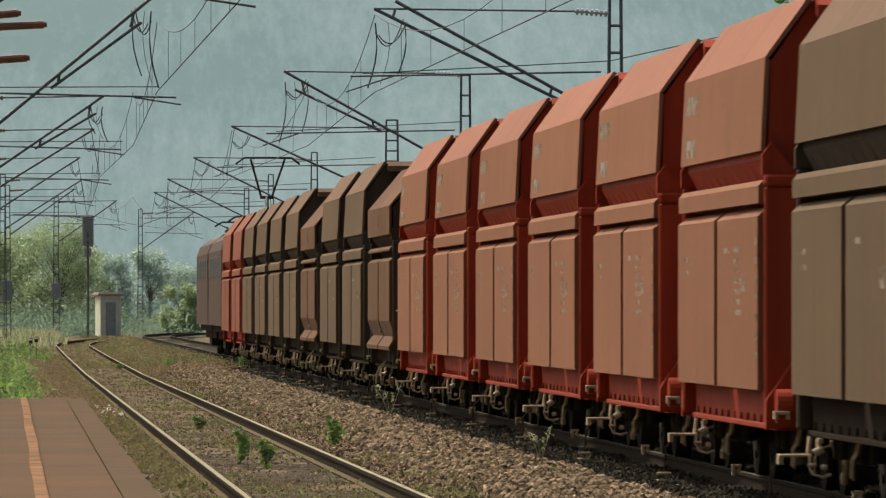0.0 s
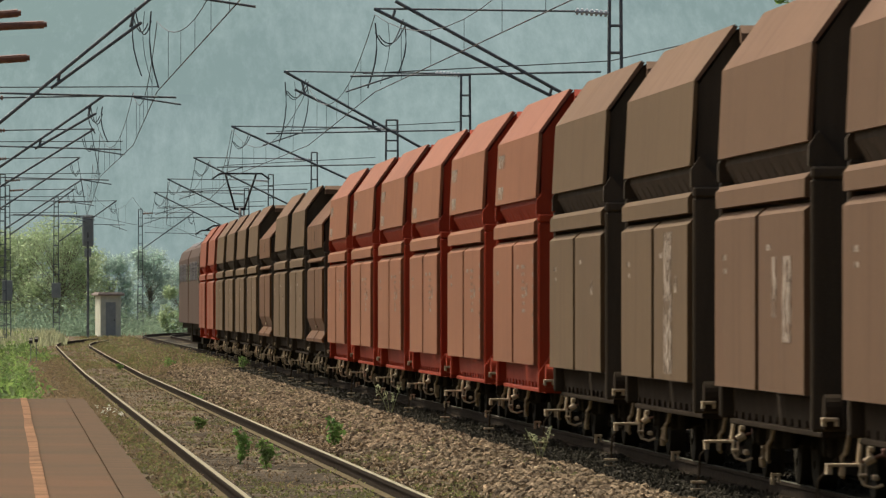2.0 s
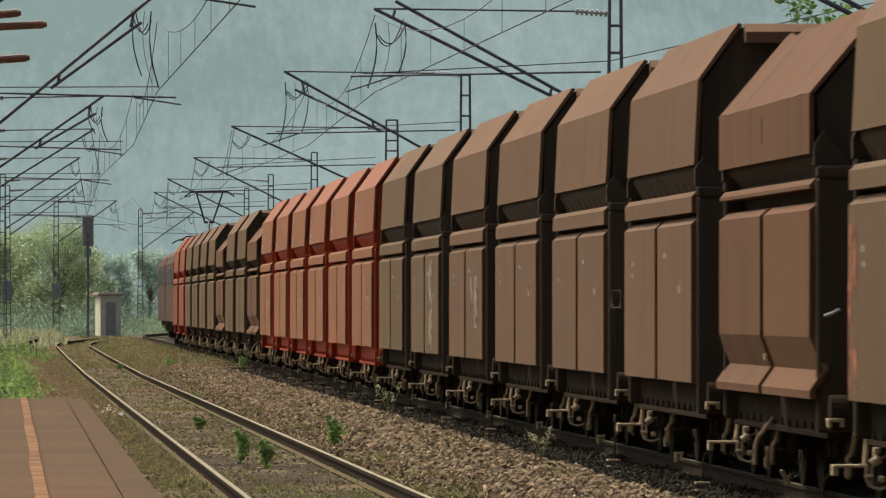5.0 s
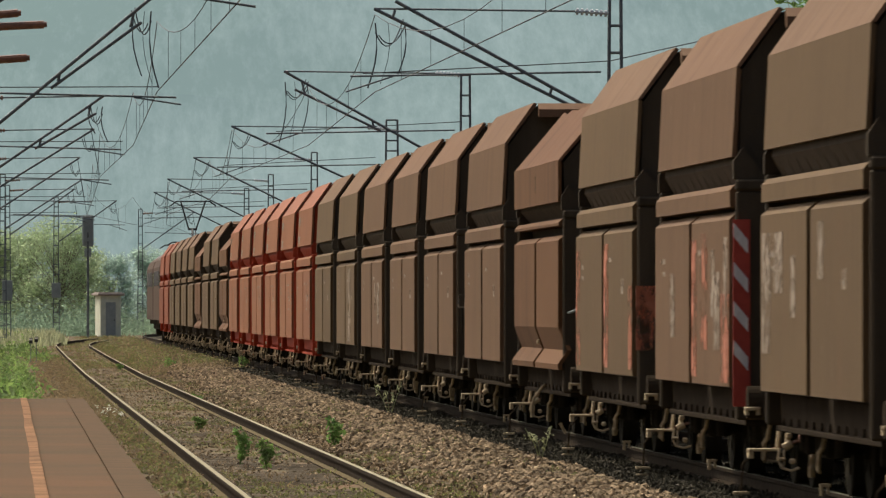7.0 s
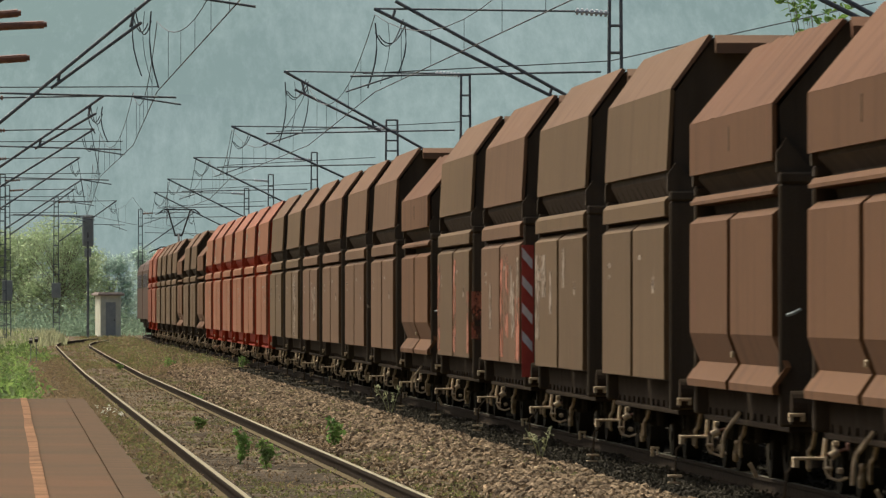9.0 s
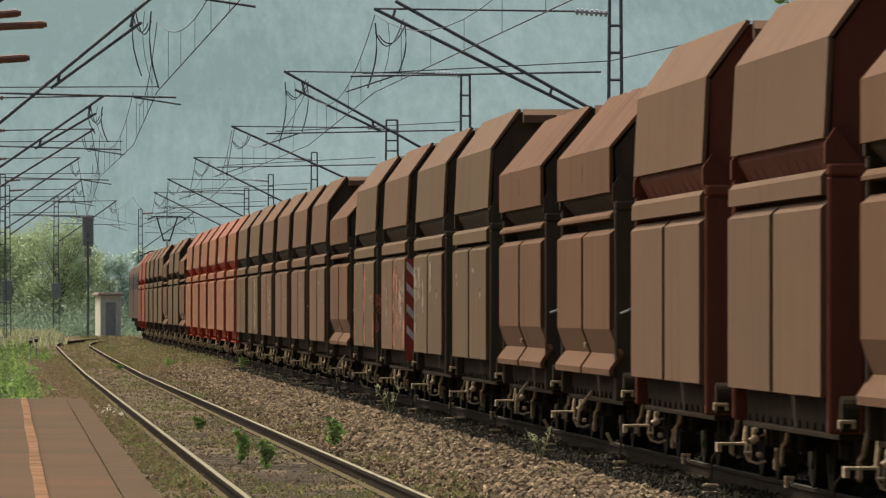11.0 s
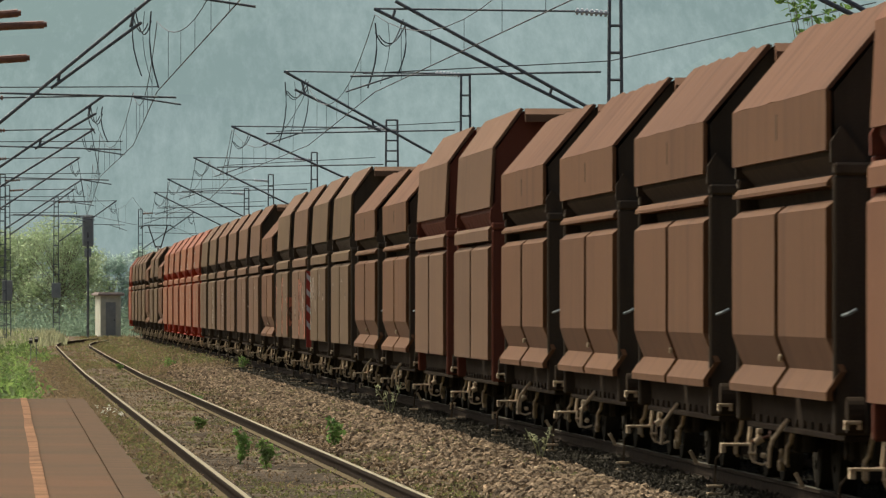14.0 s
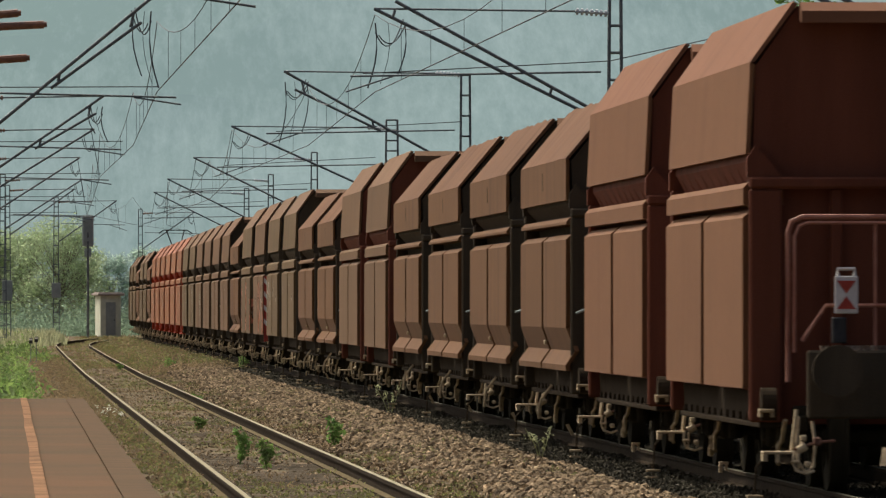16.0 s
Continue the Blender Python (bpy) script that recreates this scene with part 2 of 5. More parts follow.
def chain(bm, pts, r, n=5):
    """One bent tube through the points."""
    pts = [Vector(p) for p in pts]
    rings = []
    for i, p in enumerate(pts):
        way = (pts[min(i + 1, len(pts) - 1)] - pts[max(i - 1, 0)]).normalized()
        q = way.to_track_quat("Z", "Y")
        rings.append([bm.verts.new(p + q @ Vector((r * math.cos(6.2832 * k / n), r * math.sin(6.2832 * k / n), 0))) for k in range(n)])
    for a, b in zip(rings, rings[1:]):
        for k in range(n):
            bm.faces.new((a[k], a[(k + 1) % n], b[(k + 1) % n], b[k]))
    bm.faces.new(rings[0][::-1])
    bm.faces.new(rings[-1])


def disc(bm, x0, x1, y, z, r, n=18):
    tube(bm, (x0, y, z), (x1, y, z), r, n)


def mesh_of(bm, name, material):
    bmesh.ops.recalc_face_normals(bm, faces=bm.faces)
    me = bpy.data.meshes.new(name)
    bm.to_mesh(me)
    bm.free()
    for m in (material if isinstance(material, (list, tuple)) else [material]):
        me.materials.append(m)
    return me


def part(name, bm, material, parent=None, label="", at=None):
    ob = new(name, mesh_of(bm, name, material))
    if parent is not None:
        ob.parent = parent
    if at is not None:
        ob.matrix_basis = at
    return tagged(ob, label)


def thing(name, label, category, group="", at=None):
    ob = tagged(new(name), label, category, group)
    ob.empty_display_size = 0.3
    if at is not None:
        ob.matrix_basis = at
    return ob


def from_lists(name, verts, faces, material, smooth=False):
    me = bpy.data.meshes.new(name)
    me.from_pydata(verts, [], faces)
    me.update()
    for m in (material if isinstance(material, (list, tuple)) else [material]):
        me.materials.append(m)
    return me


# ---- the lie of the land ----
TRACK_1, TRACK_2, HALF_GAUGE = 2.725, 7.80, 0.755


def bend_1(s):
    return max(0.0, s - 410) ** 2 / 2700


def bend_2(s):
    return max(0.0, s - 488) ** 2 / 1700


def dip(s):
    """The nearer track sinks a little along the way and rises again."""
    a = min(max((s - 75) / 170, 0), 1)
    b = min(max((s - 330) / 160, 0), 1)
    return -0.21 * a + 0.10 * b


def dip_at(x, s):
    w = min(max((6.0 - x) / 1.6, 0), 1)
    return dip(s) * w


def ground_z(x, s):
    if s > 520 or s < -20:
        return -0.25
    z = -0.17 + 0.035 * noise.noise((x * 0.9, s * 0.25, 0)) + 0.02 * noise.noise((x * 3, s * 1.2, 5))
    if x < 1.72:
        z = -0.07 + 0.03 * noise.noise((x * 2, s * 0.6, 8)) if s < 330 and x > 0.6 else -0.3
    if 3.7 < x < 5.9:
        z += 0.07 * math.sin((x - 3.7) / 2.2 * math.pi)
    if 9.6 < x < 12:
        z -= 0.2 * min(1, x - 9.6)
    if x >= 12:
        z -= 0.2
    return z + dip_at(x, s)


def spread(a, b, step):
    n = max(1, round((b - a) / step))
    return [a + (b - a) * i / n for i in range(n)]


gx = spread(-4000, -200, 600) + spread(-200, -20, 30) + spread(-20, 0, 2.5) + spread(0, 8, 0.22) + spread(8, 14, 0.8) + spread(14, 40, 4) + spread(40, 300, 40) + spread(300, 4000, 600) + [4000]
gy = spread(-3000, -60, 400) + spread(-60, 50, 10) + spread(50, 140, 0.6) + spread(140, 300, 2.0) + spread(300, 560, 6) + spread(560, 900, 40) + spread(900, 4000, 400) + [4000]
gv = [(x, y, ground_z(x, y)) for y in gy for x in gx]
W = len(gx)
gf = [(j * W + i, j * W + i + 1, (j + 1) * W + i + 1, (j + 1) * W + i) for j in range(len(gy) - 1) for i in range(W - 1)]


def ground_material():
    """Dry dirt and cinders with patches of moss, rust-coloured weeds and gravel."""
    m = mat("trackbed_dirt", (0.08, 0.064, 0.040), (0.18, 0.142, 0.09), 2.2, 0.95, 0.8, fine=22, spec=0.03)
    nt = m.node_tree
    b = nt.nodes["Principled BSDF"]
    old = b.inputs["Base Color"].links[0].from_socket
    tc = nt.nodes["Texture Coordinate"]
    for sc, lo, hi, colr in ((0.55, 0.55, 0.68, (0.10, 0.105, 0.035)), (0.8, 0.60, 0.72, (0.16, 0.085, 0.04))):
        n = nt.nodes.new("ShaderNodeTexNoise")
        n.inputs["Scale"].default_value, n.inputs["Detail"].default_value = sc, 7
        nt.links.new(tc.outputs["Object"], n.inputs["Vector"])
        mr = nt.nodes.new("ShaderNodeMapRange")
        mr.inputs["From Min"].default_value, mr.inputs["From Max"].default_value = lo, hi
        mr.inputs["To Max"].default_value = 0.75
        nt.links.new(n.outputs["Fac"], mr.inputs["Value"])
        mx = nt.nodes.new("ShaderNodeMix")
        mx.data_type = "RGBA"
        mx.inputs[7].default_value = (*colr, 1)
        nt.links.new(mr.outputs[0], mx.inputs[0])
        nt.links.new(old, mx.inputs[6])
        old = mx.outputs[2]
    nt.links.new(old, b.inputs["Base Color"])
    return m


ground = new("ground", from_lists("ground", gv, gf, ground_material()))
tagged(ground, "dry brown cinder and weed ground between the tracks", "ground", kind="structure")


# ---- wooded hillside behind, far off, its haze painted as a glow ----
def hill_material():
    m = bpy.data.materials.new("haze_glow_hillside")
    m.use_nodes = True
    nt = m.node_tree
    b = nt.nodes["Principled BSDF"]
    b.inputs["Roughness"].default_value = 1.0
    b.inputs["Specular IOR Level"].default_value = 0.0
    b.inputs["Base Color"].default_value = (0.03, 0.045, 0.03, 1)
    tc = nt.nodes.new("ShaderNodeTexCoord")
    n = nt.nodes.new("ShaderNodeTexNoise")
    n.inputs["Scale"].default_value, n.inputs["Detail"].default_value, n.inputs["Roughness"].default_value = 0.4, 9, 0.78
    n2 = nt.nodes.new("ShaderNodeTexNoise")
    n2.inputs["Scale"].default_value, n2.inputs["Detail"].default_value = 0.014, 4
    mp = nt.nodes.new("ShaderNodeMapping")
    mp.inputs["Scale"].default_value = (1, 0.28, 0.28)
    nt.links.new(tc.outputs["Object"], mp.inputs[0])
    nt.links.new(mp.outputs[0], n.inputs["Vector"])
    nt.links.new(tc.outputs["Object"], n2.inputs["Vector"])
    ad = nt.nodes.new("ShaderNodeMath")
    nt.links.new(n.outputs["Fac"], ad.inputs[0])
    nt.links.new(n2.outputs["Fac"], ad.inputs[1])
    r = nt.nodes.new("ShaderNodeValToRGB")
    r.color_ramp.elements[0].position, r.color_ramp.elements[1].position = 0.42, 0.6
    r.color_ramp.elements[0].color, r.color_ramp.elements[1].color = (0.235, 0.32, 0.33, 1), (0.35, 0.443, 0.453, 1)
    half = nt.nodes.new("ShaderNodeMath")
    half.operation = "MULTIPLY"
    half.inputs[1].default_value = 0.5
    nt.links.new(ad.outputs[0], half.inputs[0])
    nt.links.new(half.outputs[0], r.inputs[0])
    # The slope emits its blue-green haze brightness; no lamp stands there.
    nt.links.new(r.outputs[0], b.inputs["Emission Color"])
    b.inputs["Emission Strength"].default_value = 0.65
    return m


hv, hf = [], []
HX, HR = 90, 34
for j in range(HR + 1):
    for i in range(HX + 1):
        x = -900 + 1800 * i / HX
        q = j / HR
        y = 1500 + 900 * q + 60 * noise.noise((x * 0.004, q * 3, 2))
        z = -2 + 330 * q ** 0.9 + (14 * noise.noise((x * 0.012, y * 0.01, 7)) + 6 * noise.noise((x * 0.05, y * 0.05, 9))) * min(1, q * 8)
        hv.append((x, y, z))
hf = [(j * (HX + 1) + i, j * (HX + 1) + i + 1, (j + 1) * (HX + 1) + i + 1, (j + 1) * (HX + 1) + i) for j in range(HR) for i in range(HX)]
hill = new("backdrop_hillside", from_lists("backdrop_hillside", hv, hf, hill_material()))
tagged(hill, "steep wooded hillside, its blue-green haze painted as a glow", "hillside", kind="structure")


# ---- tracks ----
def rail_line(name, x0, bend, s0, s1, step, lift, materials):
    """A flat-bottomed rail: foot, web and head, with a worn bright running surface."""
    prof = [(-0.07, -0.16), (0.07, -0.16), (0.07, -0.145), (0.012, -0.13), (0.012, -0.045), (0.036, -0.035), (0.036, -0.004), (-0.036, -0.004), (-0.036, -0.035), (-0.012, -0.045), (-0.012, -0.13), (-0.07, -0.145)]
    head = [(-0.026, -0.0035), (0.026, -0.0035), (0.016, 0.001), (-0.020, 0.001)]
    ss = spread(s0, s1, step) + [s1]
    v, f, mi = [], [], []
    for pr, k in ((prof, 0), (head, 1)):
        base = len(v)
        n = len(pr)
        for s in ss:
            for px, pz in pr:
                v.append((x0 + bend(s) + px, s, pz + lift(s)))
        for j in range(len(ss) - 1):
            for i in range(n):
                f.append((base + j * n + i, base + j * n + (i + 1) % n, base + (j + 1) * n + (i + 1) % n, base + (j + 1) * n + i))
                mi.append(2 if k == 0 and i in (2, 10) else k)
    me = from_lists(name, v, f, materials)
    me.polygons.foreach_set("material_index", mi)
    return me


for tx, bend, lift, last in ((TRACK_1, bend_1, dip, 500), (TRACK_2, bend_2, lambda s: 0.0, 640)):
    for side in (-1, 1):
        ob = new("rail", rail_line("rail", tx + side * HALF_GAUGE, bend, -40, last, 5, lift, [M_RAIL, M_RAILTOP, M_RAILFOOT] if tx == TRACK_1 else [M_RAIL, M_SHADED_HEAD, M_SOOT]))
        tagged(ob, "rusty steel rail with a worn shiny head", "rail", "rails", kind="structure")


# ---- hopper wagons ----
PITCH, SPEED, REAR_0 = 12.54, 16.557, 76.67
HALF_DOOR = 4.58
PAINTS = {
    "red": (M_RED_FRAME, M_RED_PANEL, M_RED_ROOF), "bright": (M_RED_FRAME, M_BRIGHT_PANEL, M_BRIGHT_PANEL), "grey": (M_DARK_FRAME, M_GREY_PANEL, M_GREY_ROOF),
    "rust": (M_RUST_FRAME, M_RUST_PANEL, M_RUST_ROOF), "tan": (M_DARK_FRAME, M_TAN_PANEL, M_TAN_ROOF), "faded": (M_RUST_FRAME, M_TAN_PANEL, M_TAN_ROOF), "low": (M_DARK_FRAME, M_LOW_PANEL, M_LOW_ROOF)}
SHAPES = {
    # outer line of the upper panel, strip, door, and the ridge height
    "tall": dict(upper=[(1.11, 4.21), (1.485, 3.688), (1.525, 2.90)], strip=(2.46, 2.655), door=[(1.47, 2.42), (1.55, 2.35), (1.55, 0.888)],
                 hull=[(1.07, 4.17), (1.44, 3.65), (1.46, 2.84), (1.36, 2.66), (1.30, 2.4), (1.38, 0.9), (1.36, 0.58)]),
    "low": dict(upper=[(0.955, 3.98), (1.55, 3.27), (1.55, 2.795)], strip=(2.52, 2.60), door=[(1.47, 2.415), (1.55, 2.35), (1.55, 1.35), (1.455, 1.09), (1.565, 0.93), (1.56, 0.865)],
                hull=[(0.91, 3.95), (1.49, 3.24), (1.47, 2.76), (1.36, 2.64), (1.30, 2.4), (1.30, 1.1), (1.30, 0.58)]),
}


def plate(line, thick):
    """A bent plate's closed profile from its outer line."""
    return line + [(x - thick, z - 0.02 * (i == 0)) for i, (x, z) in list(enumerate(line))[::-1]]


def flip(prof, side):
    return [(x * side, z) for x, z in prof]


bm = bmesh.new()
tube(bm, (0, 0, 0), (0, 0, 0.18), 0.065, 8)
SPRING = mesh_of(bm, "coil_spring", M_UNDER)
SMALL = {}


def shared_part(key, name, build, material, parent, at, label=""):
    """A small repeated piece: an object of its own on a shared mesh."""
    if key not in SMALL:
        bm = bmesh.new()
        build(bm)
        SMALL[key] = mesh_of(bm, name, material)
    ob = new(name, SMALL[key])
    ob.parent = parent
    ob.matrix_basis = at
    return tagged(ob, label)


def rigging(bm, sx):
    """One bent brake rod that hangs before the axle."""
    chain(bm, [(sx * 1.20, -0.34, 0.62), (sx * 1.22, -0.20, 0.44), (sx * 1.24, -0.08, 0.40), (sx * 1.24, -0.02, 0.26), (sx * 1.22, 0.10, 0.24)], 0.02, 6)


def bogie_parts(wagon, y):
    bm = bmesh.new()
    for sx in (-1, 1):
        box(bm, sx * 1.0, sx * 1.1, y * 0 - 1.25, 1.25, 0.52, 0.66, 0.02)
        box(bm, sx * 1.0, sx * 1.12, -0.42, 0.42, 0.34, 0.52, 0.02)
        for yy in (-0.9, 0.9):
            box(bm, sx * 0.98, sx * 1.12, yy - 0.17, yy + 0.17, 0.62, 0.74, 0.02)
    box(bm, -1.1, 1.1, -0.22, 0.22, 0.5, 0.72, 0.02)
    bogie = part("bogie", bm, M_UNDER, wagon, "grimy two-axle bogie", at=pose(0, y, 0))
    for yy in (-0.9, 0.9):
        bm = bmesh.new()
        for sx in (-1, 1):
            disc(bm, sx * 0.68, sx * 0.82, 0, 0, 0.455, 20)
            disc(bm, sx * 0.66, sx * 0.69, 0, 0, 0.485, 20)
            disc(bm, sx * 0.82, sx * 0.86, 0, 0, 0.12, 10)
            for a in range(4):
                box(bm, sx * 0.815, sx * 0.835, -0.03 + 0.26 * math.cos(a * math.pi / 2), 0.03 + 0.26 * math.cos(a * math.pi / 2),
                    -0.03 + 0.26 * math.sin(a * math.pi / 2), 0.03 + 0.26 * math.sin(a * math.pi / 2))
        disc(bm, -1.0, 1.0, 0, 0, 0.08, 8)
        part("wheelset", bm, M_WHEEL, bogie, at=pose(0, yy, 0.46))
        for sx in (-1, 1):
            bm = bmesh.new()
            box(bm, sx * 0.98, sx * 1.2, yy - 0.13, yy + 0.13, 0.36, 0.58, 0.03)
            disc(bm, sx * 1.2, sx * 1.225, yy, 0.46, 0.09, 10)
            part("axle_box", bm, M_UNDER, bogie)
            if yy < 0:
                shared_part(("rigging", sx), "brake_rigging", lambda q: rigging(q, sx), M_GEAR, bogie, pose(0, yy, 0), "dusty bent brake rod")
            for dy in (-0.22, 0.22):
                spring = new("coil_spring", SPRING)
                spring.parent = bogie
                spring.matrix_basis = pose(sx * 1.06, yy + dy, 0.36)


def dented_plate(bm, prof, half, seed):
    """A long plate with a worn, wavy top edge and shallow dents."""
    rings = []
    for j in range(31):
        y = -half + 2 * half * j / 30
        ring = []
        for k, (x, z) in enumerate(prof):
            top = 1.0 if k in (0, 3) else 0.35
            wob = 0.035 * noise.noise((y * 1.3, seed * 3.7, 1)) + 0.011 * noise.noise((y * 3.1, seed * 5.1, 2))
            ring.append(bm.verts.new((x + 0.4 * wob * top, y, z + wob * top)))
        rings.append(ring)
    n = len(prof)
    for a, b in zip(rings, rings[1:]):
        for k in range(n):
            bm.faces.new((a[k], a[(k + 1) % n], b[(k + 1) % n], b[k]))
    bm.faces.new(rings[0][::-1])
    bm.faces.new(rings[-1])


def end_gear(w, sx, low):
    """What hangs at a wagon's corners: shunter's steps, hoses, cocks and levers, pale with dust and painted-in sun."""
    def piece(key, name, build, material, at, label=""):
        shared_part((key, sx), name, build, material, w, at, label)

    def lower_step(q):
        box(q, sx * 1.24, sx * 1.50, -0.10, 0.10, 0.35, 0.375, 0.006)
        box(q, sx * 1.46, sx * 1.50, -0.09, 0.09, 0.29, 0.35)
        box(q, sx * 1.36, sx * 1.39, -0.09, -0.06, 0.28, 0.35)
        tube(q, (sx * 1.25, 0, 0.37), (sx * 1.20, 0.1, 0.72), 0.018, 6)

    def upper_step(q):
        box(q, sx * 1.33, sx * 1.46, -0.07, 0.07, 0.69, 0.72, 0.006)
        box(q, sx * 1.43, sx * 1.46, -0.06, 0.06, 0.65, 0.69)
        box(q, sx * 1.33, sx * 1.36, -0.06, 0.06, 0.65, 0.69)

    def hose(q):
        chain(q, [(sx * 0.90, 0.1, 0.50), (sx * 0.905, 0, 0.40), (sx * 0.94, -0.05, 0.37), (sx * 0.975, -0.06, 0.31), (sx * 0.985, -0.05, 0.22), (sx * 0.98, 0, 0.15)], 0.030, 8)

    def cock(q):
        tube(q, (sx * 1.20, 0, 0.38), (sx * 1.13, 0, 0.42), 0.034, 8)
        tube(q, (sx * 1.165, 0, 0.40), (sx * 1.16, 0.05, 0.49), 0.026, 6)
        box(q, sx * 1.13, sx * 1.18, -0.04, 0.04, 0.46, 0.51, 0.01)

    def pipe_loop(q):
        chain(q, [(sx * 1.235, 0, 0.38), (sx * 1.25, -0.02, 0.28), (sx * 1.22, -0.04, 0.21), (sx * 1.14, -0.05, 0.185), (sx * 1.07, -0.04, 0.21)], 0.014, 6)
        tube(q, (sx * 1.20, 0, 0.36), (sx * 1.205, -0.02, 0.22), 0.012, 6)
        box(q, sx * 1.10, sx * 1.15, -0.05, 0.03, 0.24, 0.29, 0.012)
        box(q, sx * 1.19, sx * 1.26, -0.05, 0.03, 0.27, 0.30, 0.01)

    def pull_rod(q):
        chain(q, [(sx * 1.31, 0, 0.36), (sx * 1.12, -0.02, 0.42), (sx * 1.02, -0.02, 0.45), (sx * 0.88, 0, 0.46)], 0.014, 6)
        box(q, sx * 1.00, sx * 1.06, -0.04, 0.04, 0.42, 0.49, 0.01)

    piece("lower_step", "shunter_step", lower_step, M_GEAR, pose(0, -6.0, 0), "worn shunter's step painted sun-bright")
    piece("upper_step", "corner_step", upper_step, M_GEAR, pose(0, -5.15, 0), "worn corner step painted sun-bright")
    piece("hose", "brake_hose", hose, M_GEAR, pose(sx * 0.13, 4.75, 0.02), "dusty hanging brake hose")
    piece("cock", "end_cock", cock, M_GEAR, pose(0, -6.05, 0), "dusty end cock painted sun-bright")
    piece("pipe_loop", "pipe_loop", pipe_loop, M_GEAR, pose(0, -6.1, 0), "bent dusty air pipe")
    piece("pull_rod", "pull_rod", pull_rod, M_GEAR_RED, pose(0, -5.95, 0), "rusty pull rod")
    if low:
        piece("crank", "crank", lambda q: chain(q, [(sx * 1.40, 0, 0.66), (sx * 1.53, 0, 0.49), (sx * 1.55, 0, 0.42), (sx * 1.56, 0, 0.26)], 0.02, 6), M_GEAR, pose(0, 0.6, 0), "pale bent crank")
        piece("stay_bar", "stay_bar", lambda q: tube(q, (sx * 0.93, 0, 0.13), (sx * 0.86, 0, 0.0), 0.02, 6), M_GEAR, pose(0, 5.4, 0))
        piece("toggle", "door_toggle", lambda q: box(q, sx * 1.50, sx * 1.53, -0.05, 0.05, 1.14, 1.20, 0.01), M_GEAR, pose(0, 0, 0), "pale door toggle")
    else:
        piece("hanger_plate", "hanger_plate", lambda q: (box(q, sx * 0.86, sx * 0.95, -0.03, 0.03, 0.06, 0.085), box(q, sx * 0.92, sx * 0.95, -0.03, 0.03, -0.02, 0.06), box(q, sx * 0.87, sx * 0.89, -0.03, 0.03, 0.0, 0.06)), M_GEAR, pose(0, 5.8, 0), "pale hanger plate")
    # Added slats and hanger imitate the sun patches between the wagons.
    piece("rail_guard", "rail_guard", lambda q: (box(q, sx * 1.33, sx * 1.47, -0.05, 0.05, -0.06, -0.035, 0.005), box(q, sx * 1.35, sx * 1.47, -0.05, 0.05, -0.125, -0.105, 0.005)), M_GEAR, pose(0, -4.0, 0), "pale low slats standing in for sun patches at the rail")
    piece("guard_hanger", "guard_hanger", lambda q: chain(q, [(sx * 1.40, 0.06, -0.12), (sx * 1.38, 0.06, 0.2), (sx * 1.1, 0.1, 0.52)], 0.012, 5), M_SOOT, pose(0, -4.0, 0))


